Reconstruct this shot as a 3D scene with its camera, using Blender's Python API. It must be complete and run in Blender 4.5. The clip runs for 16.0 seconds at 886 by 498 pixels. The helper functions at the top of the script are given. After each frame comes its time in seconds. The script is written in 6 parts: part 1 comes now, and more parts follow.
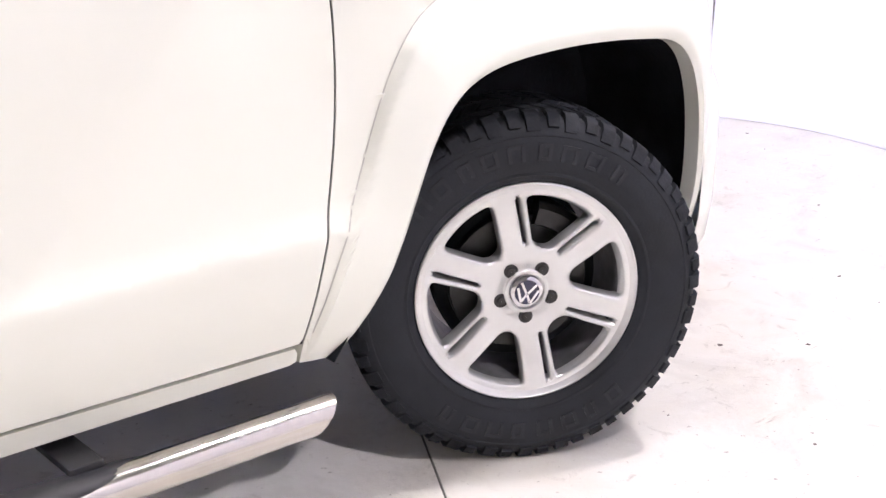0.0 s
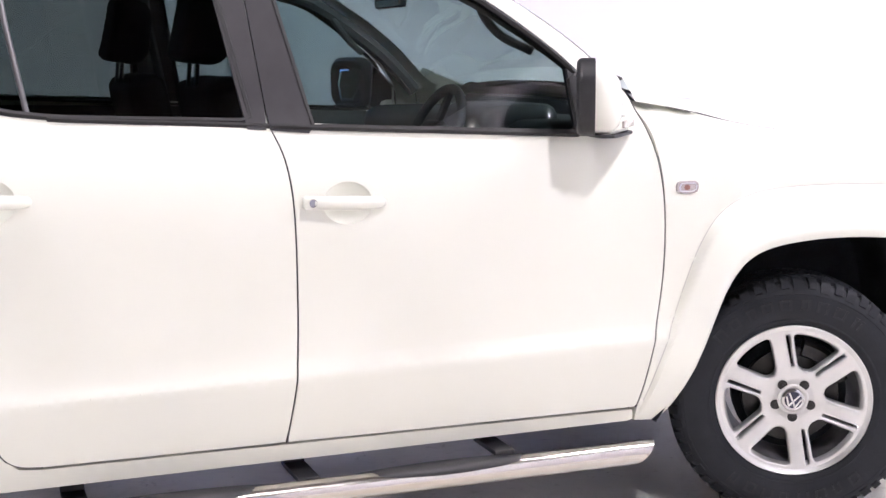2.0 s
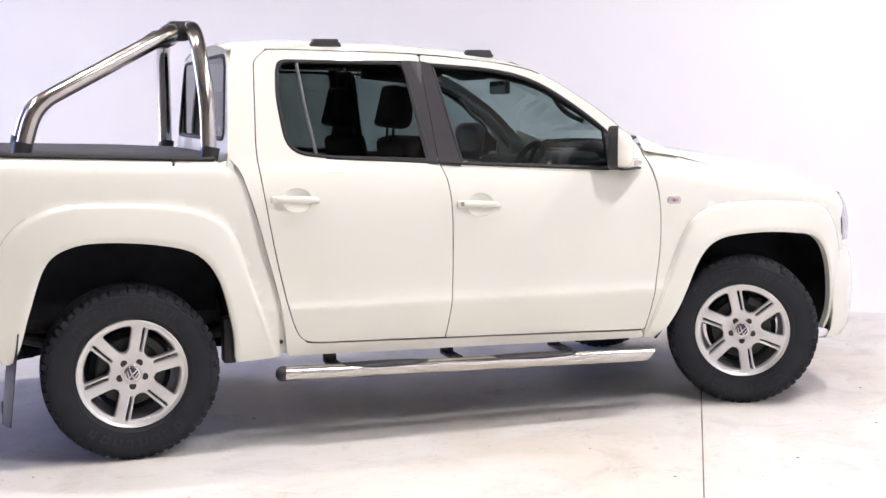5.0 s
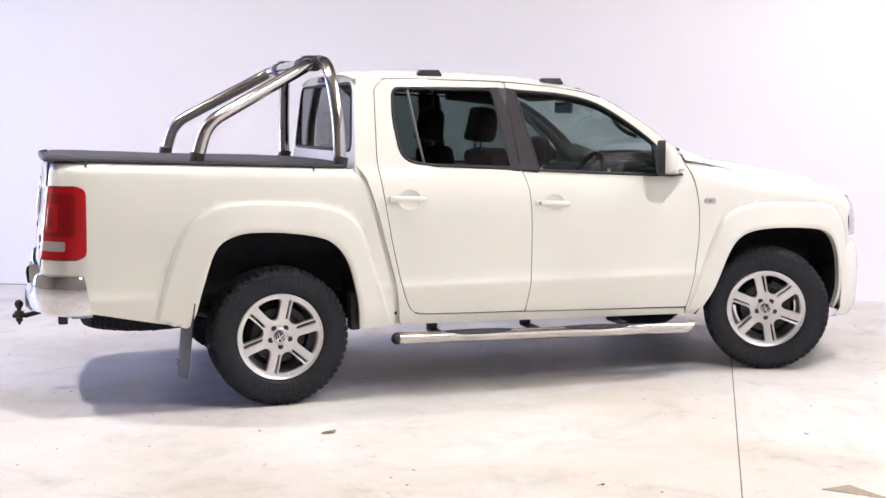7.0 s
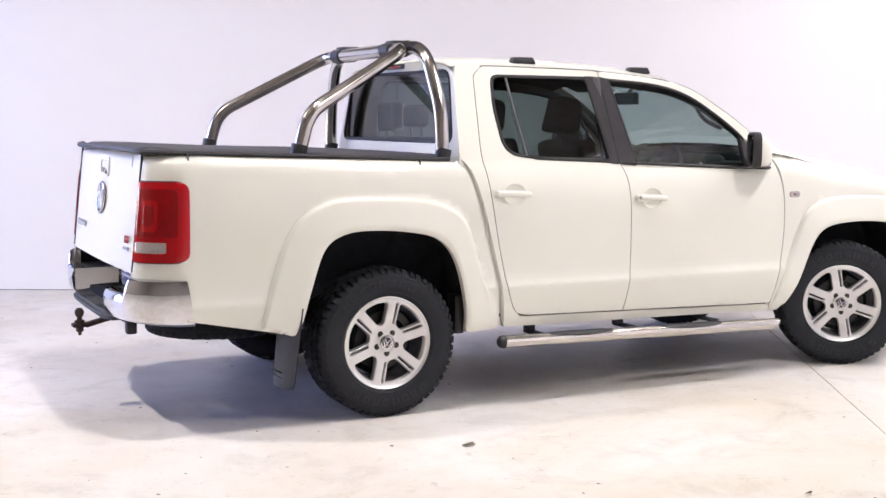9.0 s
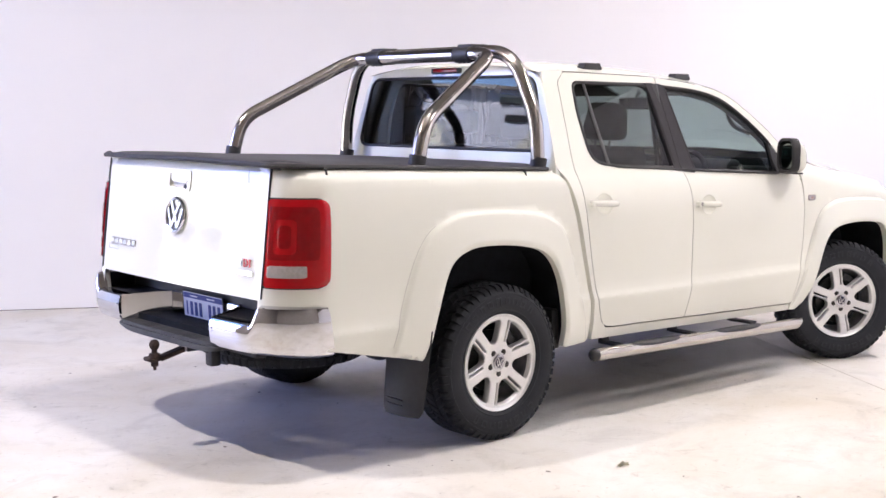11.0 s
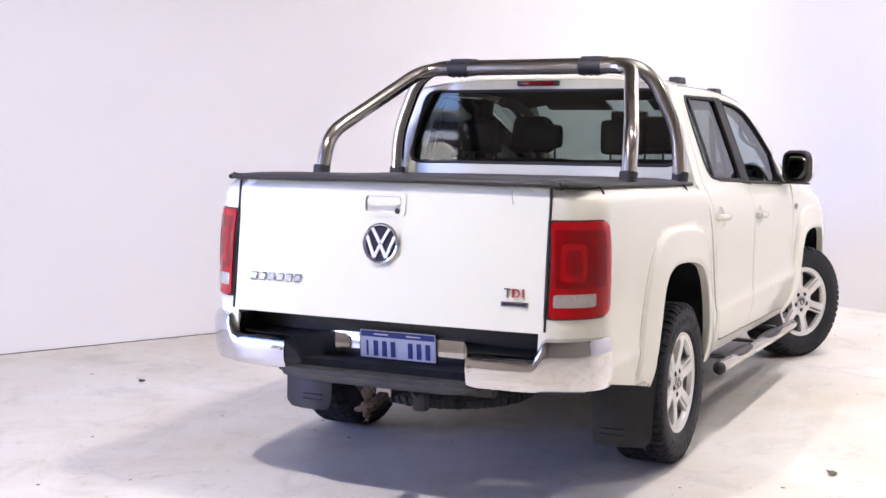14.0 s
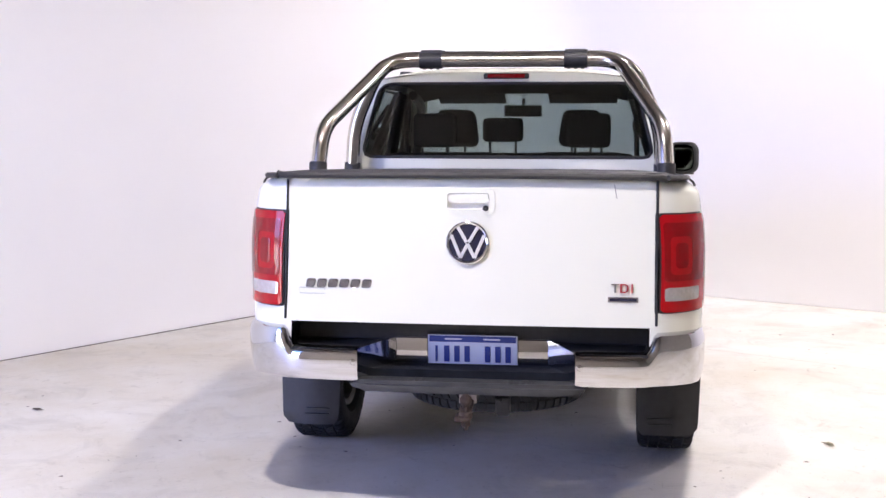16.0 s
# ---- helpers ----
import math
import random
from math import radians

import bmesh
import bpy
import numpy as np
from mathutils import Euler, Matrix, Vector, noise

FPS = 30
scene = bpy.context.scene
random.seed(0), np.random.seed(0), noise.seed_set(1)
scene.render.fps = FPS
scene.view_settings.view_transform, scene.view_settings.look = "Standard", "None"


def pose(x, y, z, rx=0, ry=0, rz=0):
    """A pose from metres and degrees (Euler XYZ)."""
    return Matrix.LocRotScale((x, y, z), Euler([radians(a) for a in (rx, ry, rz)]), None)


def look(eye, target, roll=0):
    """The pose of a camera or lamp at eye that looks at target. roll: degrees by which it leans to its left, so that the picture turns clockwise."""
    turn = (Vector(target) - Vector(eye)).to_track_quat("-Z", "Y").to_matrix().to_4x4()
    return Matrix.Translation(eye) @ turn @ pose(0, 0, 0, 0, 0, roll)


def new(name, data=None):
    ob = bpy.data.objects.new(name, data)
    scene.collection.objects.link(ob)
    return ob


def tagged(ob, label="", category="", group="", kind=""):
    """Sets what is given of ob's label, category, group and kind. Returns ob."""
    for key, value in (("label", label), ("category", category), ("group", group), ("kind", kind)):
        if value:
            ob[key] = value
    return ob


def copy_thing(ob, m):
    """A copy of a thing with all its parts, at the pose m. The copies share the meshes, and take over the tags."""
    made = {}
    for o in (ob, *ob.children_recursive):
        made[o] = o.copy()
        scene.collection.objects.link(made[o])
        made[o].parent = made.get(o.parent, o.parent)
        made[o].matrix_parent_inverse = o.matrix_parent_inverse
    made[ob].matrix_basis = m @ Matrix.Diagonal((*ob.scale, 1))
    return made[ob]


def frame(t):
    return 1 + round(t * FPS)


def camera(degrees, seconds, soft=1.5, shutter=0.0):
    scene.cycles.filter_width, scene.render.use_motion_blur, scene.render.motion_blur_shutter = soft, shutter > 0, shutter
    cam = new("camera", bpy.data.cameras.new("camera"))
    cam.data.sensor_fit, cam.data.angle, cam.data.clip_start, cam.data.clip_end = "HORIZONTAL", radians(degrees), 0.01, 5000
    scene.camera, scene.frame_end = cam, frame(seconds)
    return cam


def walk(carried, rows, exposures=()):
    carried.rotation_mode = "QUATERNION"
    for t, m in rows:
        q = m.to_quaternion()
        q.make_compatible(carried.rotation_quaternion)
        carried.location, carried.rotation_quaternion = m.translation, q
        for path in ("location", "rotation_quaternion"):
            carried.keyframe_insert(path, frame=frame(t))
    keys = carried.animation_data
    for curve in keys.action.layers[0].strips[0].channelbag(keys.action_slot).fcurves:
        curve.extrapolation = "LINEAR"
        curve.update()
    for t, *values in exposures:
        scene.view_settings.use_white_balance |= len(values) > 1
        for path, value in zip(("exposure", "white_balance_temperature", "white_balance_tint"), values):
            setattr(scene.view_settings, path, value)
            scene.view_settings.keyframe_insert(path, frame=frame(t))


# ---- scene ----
cam = camera(38.6, 16.0)
PATH = [
    (0, (1.336, -2.671, 1.349), (2.579, -1.251, 0.688), -0.1),
    (0.5, (1.144, -2.953, 1.424), (2.262, -1.413, 0.809), -1.0),
    (1, (1.001, -3.253, 1.47), (2.009, -1.606, 0.949), -0.8),
    (1.5, (0.84, -3.66, 1.462), (1.699, -1.895, 1.079), -0.6),
    (2, (0.613, -4.07, 1.473), (1.367, -2.243, 1.166), -0.4),
    (2.5, (0.446, -4.532, 1.472), (1.152, -2.681, 1.196), -0.3),
    (3, (0.251, -4.996, 1.501), (0.919, -3.129, 1.236), -0.2),
    (3.2, (0.164, -5.164, 1.485), (0.826, -3.292, 1.239), -0.2),
    (5.3, (-0.608, -6.817, 1.559), (0.034, -4.935, 1.342), -0.3),
    (5.5, (-0.685, -6.978, 1.58), (-0.062, -5.09, 1.36), -0.2),
    (6, (-0.921, -7.321, 1.606), (-0.326, -5.425, 1.385), -0.2),
    (6.5, (-1.123, -7.632, 1.581), (-0.527, -5.735, 1.374), -0.2),
    (7, (-1.319, -7.815, 1.581), (-0.697, -5.925, 1.378), -0.2),
    (7.5, (-1.619, -7.792, 1.542), (-0.927, -5.926, 1.344), -0.2),
    (8, (-1.888, -7.575, 1.538), (-1.165, -5.722, 1.331), -0.1),
    (8.2, (-1.997, -7.424, 1.541), (-1.259, -5.577, 1.33), -0.1),
    (10.3, (-3.723, -5.914, 1.619), (-2.545, -4.313, 1.398), 0.2),
    (10.5, (-3.861, -5.763, 1.636), (-2.652, -4.187, 1.405), 0.2),
    (11, (-4.256, -5.354, 1.633), (-2.945, -3.86, 1.41), 0.2),
    (11.5, (-4.68, -4.948, 1.649), (-3.248, -3.57, 1.431), 0.2),
    (12, (-4.958, -4.479, 1.624), (-3.44, -3.194, 1.416), 0.2),
    (12.5, (-5.285, -4.061, 1.625), (-3.7, -2.859, 1.422), 0.2),
    (13, (-5.469, -3.556, 1.619), (-3.815, -2.451, 1.416), 0.2),
    (13.5, (-5.649, -3.06, 1.616), (-3.932, -2.055, 1.418), 0.2),
    (14, (-5.865, -2.601, 1.627), (-4.085, -1.71, 1.427), 0.2),
    (14.5, (-6.019, -2.08, 1.626), (-4.174, -1.336, 1.419), 0.1),
    (15, (-6.177, -1.563, 1.613), (-4.276, -0.975, 1.409), 0.1),
    (15.5, (-6.239, -1.055, 1.612), (-4.296, -0.626, 1.405), 0.1),
    (16, (-6.241, -0.592, 1.614), (-4.271, -0.319, 1.408), 0.0),
]
EXPOSURES = [(0.0, 3.60, 6100, 21), (1.0, 3.59, 6100, 21), (2.0, 3.62, 6050, 21), (3.0, 3.56, 6100, 20), (5.5, 3.40, 6250, 18), (7.5, 3.38, 6300, 18), (11.0, 3.36, 6350, 19), (13.0, 3.36, 6350, 19), (16.0, 3.38, 6350, 19)]
walk(cam, [(t, look(eye, target, roll)) for t, eye, target, roll in PATH], exposures=EXPOSURES)

# ---- light ----
world = bpy.data.worlds.new("sky")
scene.world = world
world.use_nodes = True
wn = world.node_tree.nodes
sky = wn.new("ShaderNodeTexSky")
sky.sky_type = "NISHITA"
sky.sun_disc = False
sky.air_density, sky.dust_density, sky.ozone_density = 0.35, 0.0, 3.0
sky.sun_elevation, sky.sun_rotation = radians(48), radians(118)
wn["Background"].inputs["Strength"].default_value = 0.15
world.node_tree.links.new(sky.outputs["Color"], wn["Background"].inputs["Color"])

# room axes: corner of the two white walls, u along the long wall, v along the short wall
CORNER = Vector((6.55, 0.80, 0))
U = Vector((-0.880, 0.475, 0)).normalized()
V = Vector((-0.475, -0.880, 0)).normalized()
ROOM_U, ROOM_V, ROOM_H, WHITE_H = 12.5, 12.6, 7.2, 3.55


def room(u, v, z=0.0):
    return CORNER + U * u + V * v + Vector((0, 0, z))


li = bpy.data.lights.new("sun", "SUN")
li.energy, li.angle, li.color = 5.0, radians(0.5), (1.0, 0.96, 0.9)
ob = new("sun", li)
ob.matrix_world = look((0, 0, 60), tuple(U * 54 + Vector((0, 0, 0))))

# third and fourth are unseen fill lights, added for the side and short wall
LAMPS = [((2.3, -4.25), 16.0), ((-0.5, -1.35), 13.5), ((-1.6, -8.6), 2.2), ((5.0, -1.5), 13.5), ((-3.75, 0.55), 24.5)]
LAMP_Z = 5.0
for k, ((lx, ly), watts) in enumerate(LAMPS):
    li = bpy.data.lights.new("high_bay_and_fill_light", "AREA")
    li.shape, li.size, li.energy, li.color = "DISK", 0.30 if k == 3 else 0.20, watts, (1.0, 0.955, 0.90)
    ob = new("high_bay_and_fill_light", li)
    ob.matrix_world = look((lx, ly, LAMP_Z - 0.02), (lx, ly + 0.001, 0))

# daylight through the open roller door
DOOR_V, DOOR_W, DOOR_H = 1.72, 2.95, 4.6
li = bpy.data.lights.new("door_daylight", "AREA")
li.shape, li.size, li.size_y, li.energy, li.color = "RECTANGLE", 14.0, 5.0, 430.0, (0.36, 0.42, 1.0)
ob = new("door_daylight", li)
ob.matrix_world = look(room(29.0, -1.0, 7.8), room(6.5, 3.6, 0.9))

# ---- materials ----
def mat(name, col, rough=0.5, metal=0.0, coat=0.0, vary=0.08, scale=6.0, bump=0.0, bscale=60.0, spec=0.5, rvary=0.0):
    m = bpy.data.materials.new(name)
    m.use_nodes = True
    nt = m.node_tree
    n, l = nt.nodes, nt.links
    b = n["Principled BSDF"]
    b.inputs["Roughness"].default_value = rough
    b.inputs["Metallic"].default_value = metal
    b.inputs["Specular IOR Level"].default_value = spec
    b.inputs["Coat Weight"].default_value = coat
    b.inputs["Coat Roughness"].default_value = 0.04
    tc = n.new("ShaderNodeTexCoord")
    if vary:
        t1 = n.new("ShaderNodeTexNoise")
        t1.inputs["Scale"].default_value, t1.inputs["Detail"].default_value = scale, 6
        l.new(tc.outputs["Object"], t1.inputs["Vector"])
        mr = n.new("ShaderNodeMapRange")
        mr.inputs["From Min"].default_value, mr.inputs["From Max"].default_value = 0.3, 0.7
        mr.inputs["To Min"].default_value, mr.inputs["To Max"].default_value = 1 - vary, 1 + vary
        l.new(t1.outputs["Fac"], mr.inputs["Value"])
        mx = n.new("ShaderNodeVectorMath")
        mx.operation = "SCALE"
        mx.inputs[0].default_value = col[:3]
        l.new(mr.outputs["Result"], mx.inputs["Scale"])
        l.new(mx.outputs["Vector"], b.inputs["Base Color"])
        if rvary:
            m2 = n.new("ShaderNodeMapRange")
            m2.inputs["From Min"].default_value, m2.inputs["From Max"].default_value = 0.3, 0.7
            m2.inputs["To Min"].default_value, m2.inputs["To Max"].default_value = rough - rvary, rough + rvary
            l.new(t1.outputs["Fac"], m2.inputs["Value"])
            l.new(m2.outputs["Result"], b.inputs["Roughness"])
    else:
        b.inputs["Base Color"].default_value = (*col[:3], 1)
    if bump:
        t2 = n.new("ShaderNodeTexNoise")
        t2.inputs["Scale"].default_value, t2.inputs["Detail"].default_value = bscale, 4
        l.new(tc.outputs["Object"], t2.inputs["Vector"])
        bp = n.new("ShaderNodeBump")
        bp.inputs["Strength"].default_value, bp.inputs["Distance"].default_value = bump, 0.01
        l.new(t2.outputs["Fac"], bp.inputs["Height"])
        l.new(bp.outputs["Normal"], b.inputs["Normal"])
    return m


def glass_mat(name, tint, rough=0.0):
    """Thin tinted pane: tinted see-through plus Fresnel gloss."""
    m = bpy.data.materials.new(name)
    m.use_nodes = True
    n, l = m.node_tree.nodes, m.node_tree.links
    n.remove(n["Principled BSDF"])
    tr = n.new("ShaderNodeBsdfTransparent")
    tr.inputs["Color"].default_value = (*tint, 1)
    gl = n.new("ShaderNodeBsdfGlossy")
    gl.inputs["Roughness"].default_value = rough
    fr = n.new("ShaderNodeFresnel")
    fr.inputs["IOR"].default_value = 1.5
    mx = n.new("ShaderNodeMixShader")
    l.new(fr.outputs["Fac"], mx.inputs["Fac"])
    l.new(tr.outputs["BSDF"], mx.inputs[1])
    l.new(gl.outputs["BSDF"], mx.inputs[2])
    l.new(mx.outputs["Shader"], n["Material Output"].inputs["Surface"])
    return m


PAINT = mat("white_paint", (0.768, 0.776, 0.695), 0.5, 0, 0.8, vary=0.012, scale=2.0, spec=0.1)
PAINT_IN = mat("white_paint_inner", (0.72, 0.71, 0.68), 0.5, 0, 0.2, vary=0.04)
BLACK = mat("black_plastic", (0.018, 0.018, 0.02), 0.5, vary=0.2, scale=30, bump=0.15, bscale=400)
PILLAR = mat("satin_black_film", (0.030, 0.028, 0.031), 0.5, vary=0.1, scale=20, spec=0.25)
SEAL = mat("rubber_seal", (0.012, 0.012, 0.013), 0.6, vary=0.2)
LINER = mat("wheel_well_liner", (0.010, 0.0115, 0.015), 0.9, vary=0.4, scale=12, bump=0.3, bscale=90, spec=0.2)
RUBBER = mat("tyre_rubber", (0.018, 0.0200, 0.0245), 0.62, spec=0.25, vary=0.25, scale=14, bump=0.12, bscale=160, rvary=0.1)
TREADM = mat("dusty_tread_rubber", (0.021, 0.0228, 0.027), 0.72, spec=0.2, vary=0.3, scale=20, bump=0.15, bscale=160)
CHROME = mat("chrome", (0.64, 0.64, 0.66), 0.07, 1.0, vary=0.03, scale=4)
STEEL = mat("polished_stainless", (0.56, 0.53, 0.49), 0.19, 1.0, vary=0.06, scale=8, rvary=0.05)
ALLOY = mat("silver_alloy", (0.68, 0.68, 0.67), 0.36, 0.75, 0.4, vary=0.05, scale=20)
# silver barrel darkened in colour for the shade deep inside the wheel
BARREL = mat("shade_darkened_alloy", (0.20, 0.20, 0.205), 0.5, 0.6, vary=0.3, scale=20)
RAISED = mat("raised_tyre_marking", (0.021, 0.0232, 0.028), 0.55, spec=0.28, vary=0.2, scale=30)
DIVIDER = mat("grey_divider_strip", (0.13, 0.13, 0.135), 0.3, 0.3, vary=0.06, scale=20)
DARKMETAL = mat("dark_metal", (0.05, 0.05, 0.052), 0.5, 0.7, vary=0.3, scale=25)
DISCM = mat("brake_disc_steel", (0.05, 0.05, 0.05), 0.4, 1.0, vary=0.15, scale=40)
NUTM = mat("dark_wheel_nut", (0.03, 0.028, 0.026), 0.5, 0.2, vary=0.2, scale=60)
RUST = mat("rusty_steel", (0.060, 0.040, 0.033), 0.8, 0.3, vary=0.45, scale=40, bump=0.5, bscale=150)
VINYL = mat("black_vinyl", (0.045, 0.044, 0.052), 0.55, vary=0.12, scale=9, bump=0.12, bscale=500)
CLOTH = mat("dark_seat_cloth", (0.012, 0.012, 0.014), 0.95, vary=0.25, scale=40, spec=0.2)
DASH = mat("dark_dash_plastic", (0.03, 0.031, 0.034), 0.6, vary=0.1, scale=30)
TRIM = mat("grey_interior_trim", (0.085, 0.088, 0.09), 0.7, vary=0.08, scale=14)
HEADLINER = mat("grey_headliner", (0.09, 0.09, 0.088), 0.9, vary=0.05, scale=50)
REDLENS = mat("red_lamp_lens", (0.42, 0.004, 0.008), 0.05, 0, 0.0, vary=0.06, scale=30)
REDDARK = mat("dark_red_lamp_lens", (0.24, 0.002, 0.005), 0.05, 0, 0.0, vary=0.1, scale=30)
CLEARLENS = mat("clear_lamp_lens", (0.50, 0.45, 0.44), 0.14, 0.3, 0.8, vary=0.12, scale=60)
AMBER = mat("amber_bulb", (0.22, 0.10, 0.08), 0.3, vary=0.1)
BLUE = mat("plate_blue", (0.025, 0.045, 0.24), 0.4, vary=0.04)
PLATEW = mat("plate_ground", (0.62, 0.66, 0.78), 0.4, vary=0.03)
BADGEGREY = mat("worn_chrome", (0.42, 0.42, 0.44), 0.25, 1.0, vary=0.1)
BADGECHROME = mat("bright_badge_chrome", (0.86, 0.86, 0.88), 0.36, 0.55, vary=0.04)
BADGEDK = mat("badge_dark_enamel", (0.03, 0.03, 0.06), 0.15, 0.2, 0.6, vary=0.05)
BADGERED = mat("badge_red", (0.5, 0.02, 0.03), 0.25, 0.2, vary=0.05)
MIRRORG = mat("mirror_glass", (0.09, 0.105, 0.10), 0.02, 1.0, vary=0.0)
DARKGLASS = glass_mat("privacy_glass", (0.245, 0.29, 0.275))
FRONTGLASS = glass_mat("tinted_front_glass", (0.36, 0.45, 0.445))
CLEARGLASS = glass_mat("windscreen_glass", (0.72, 0.80, 0.79))
LEAF = mat("dry_leaf", (0.33, 0.31, 0.23), 0.85, vary=0.35, scale=60)
SCRAP = mat("brown_cardboard", (0.36, 0.30, 0.22), 0.9, vary=0.15, scale=30)
DEBRIS = mat("dark_grit", (0.12, 0.10, 0.085), 0.9, vary=0.3, scale=40)
ASPHALT = mat("pale_yard_concrete", (0.30, 0.29, 0.27), 0.9, vary=0.2, scale=3, bump=0.3, bscale=80)
CEILM = mat("dull_ceiling_sheet", (0.25, 0.225, 0.20), 0.6, vary=0.05, scale=1)
WALLM = mat("white_wall_paint", (0.88, 0.87, 0.895), 0.42, vary=0.02, scale=0.5, bump=0.03, bscale=35, rvary=0.06)
FACADE = mat("pale_facade_sheet", (0.58, 0.62, 0.72), 0.7, vary=0.06, scale=1.5)
DARKWALL = mat("dark_upper_wall", (0.12, 0.112, 0.105), 0.8, vary=0.1, scale=1.0)
BLOCKM = mat("grey_wall", (0.34, 0.31, 0.28), 0.7, vary=0.06, scale=1.5)
SEAM = mat("seam_shadow_grey", (0.52, 0.51, 0.47), 0.6, vary=0.1)
DUSTY = mat("dusty_black_plastic", (0.045, 0.046, 0.046), 0.6, vary=0.3, scale=14, bump=0.15, bscale=300)
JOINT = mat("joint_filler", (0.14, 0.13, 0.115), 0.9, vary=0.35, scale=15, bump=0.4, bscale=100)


def concrete():
    """White-painted concrete, worn thin in cloudy patches, with grey scuffs, fine pits and tan stains."""
    m = bpy.data.materials.new("painted_concrete")
    m.use_nodes = True
    n, l = m.node_tree.nodes, m.node_tree.links
    b = n["Principled BSDF"]
    tc = n.new("ShaderNodeTexCoord")

    def noisy(scale, detail, rough=0.6, dist=0.0):
        t = n.new("ShaderNodeTexNoise")
        t.inputs["Scale"].default_value, t.inputs["Detail"].default_value = scale, detail
        t.inputs["Roughness"].default_value, t.inputs["Distortion"].default_value = rough, dist
        l.new(tc.outputs["Object"], t.inputs["Vector"])
        return t.outputs["Fac"]

    def ramp(src, a, bb, ca, cb):
        r = n.new("ShaderNodeValToRGB")
        r.color_ramp.elements[0].position, r.color_ramp.elements[1].position = a, bb
        r.color_ramp.elements[0].color, r.color_ramp.elements[1].color = (*ca, 1), (*cb, 1)
        l.new(src, r.inputs["Fac"])
        return r.outputs["Color"]

    def mul(c1, c2):
        x = n.new("ShaderNodeMix")
        x.data_type, x.blend_type = "RGBA", "MULTIPLY"
        x.inputs["Factor"].default_value = 1
        l.new(c1, x.inputs["A"])
        l.new(c2, x.inputs["B"])
        return x.outputs["Result"]

    base = ramp(noisy(0.55, 8, 0.65, 0.4), 0.35, 0.62, (0.61, 0.56, 0.47), (0.745, 0.73, 0.695))
    worn = ramp(noisy(2.3, 9, 0.7, 0.8), 0.32, 0.50, (0.82, 0.815, 0.81), (1, 1, 1))
    grime = ramp(noisy(9.0, 8, 0.75, 1.5), 0.30, 0.42, (0.72, 0.70, 0.68), (1, 1, 1))
    pits = ramp(noisy(55.0, 3, 0.5), 0.26, 0.31, (0.55, 0.52, 0.5), (1, 1, 1))
    mp = n.new("ShaderNodeMapping")
    mp.inputs["Rotation"].default_value, mp.inputs["Scale"].default_value = (0, 0, 0.5), (3.0, 16.0, 1.0)
    l.new(tc.outputs["Object"], mp.inputs["Vector"])
    sc = n.new("ShaderNodeTexNoise")
    sc.inputs["Scale"].default_value, sc.inputs["Detail"].default_value, sc.inputs["Roughness"].default_value = 1.0, 7, 0.7
    l.new(mp.outputs["Vector"], sc.inputs["Vector"])
    scuff = ramp(sc.outputs["Fac"], 0.29, 0.36, (0.62, 0.60, 0.58), (1, 1, 1))
    c = mul(mul(mul(mul(base, worn), grime), pits), scuff)
    l.new(c, b.inputs["Base Color"])
    rr = n.new("ShaderNodeMapRange")
    rr.inputs["To Min"].default_value, rr.inputs["To Max"].default_value = 0.34, 0.62
    l.new(noisy(3.0, 6), rr.inputs["Value"])
    l.new(rr.outputs["Result"], b.inputs["Roughness"])
    bp = n.new("ShaderNodeBump")
    bp.inputs["Strength"].default_value, bp.inputs["Distance"].default_value = 0.25, 0.01
    l.new(noisy(28.0, 6, 0.7), bp.inputs["Height"])
    l.new(bp.outputs["Normal"], b.inputs["Normal"])
    return m


FLOORM = concrete()

# ---- builders ----
from mathutils.geometry import delaunay_2d_cdt


def mesh_of(name, verts, faces, smooth=True):
    me = bpy.data.meshes.new(name)
    me.from_pydata([tuple(v) for v in verts], [], faces)
    if smooth:
        me.polygons.foreach_set("use_smooth", [True] * len(me.polygons))
    me.update()
    return me


def link(name, me, material, parent=None, label="", m=None):
    ob = new(name, me)
    if material is not None and not me.materials:
        me.materials.append(material)
    if m is not None:
        ob.matrix_basis = m
    if parent is not None:
        ob.parent = parent
    if label:
        tagged(ob, label)
    return ob


def part(name, bm, material, parent=None, label="", smooth=True, m=None):
    """Links a bmesh as one mesh object under a thing or a part."""
    me = bpy.data.meshes.new(name)
    bm.normal_update()
    bm.to_mesh(me)
    bm.free()
    if smooth:
        me.polygons.foreach_set("use_smooth", [True] * len(me.polygons))
        me.set_sharp_from_angle(angle=radians(38))
    return link(name, me, material, parent, label, m)


def box(bm, lo, hi, bevel=0.0, seg=2, turn=None):
    """A bevelled block between two corners; turn: a matrix about its middle."""
    lo, hi = Vector(lo), Vector(hi)
    c, s = (lo + hi) / 2, hi - lo
    m = Matrix.Translation(c) @ (turn or Matrix()) @ Matrix.Diagonal((*s, 1))
    vs = bmesh.ops.create_cube(bm, size=1, matrix=m)["verts"]
    if bevel:
        es = list({e for v in vs for e in v.link_edges})
        bmesh.ops.bevel(bm, geom=es, offset=bevel, segments=seg, profile=0.6, affect="EDGES")
    return bm


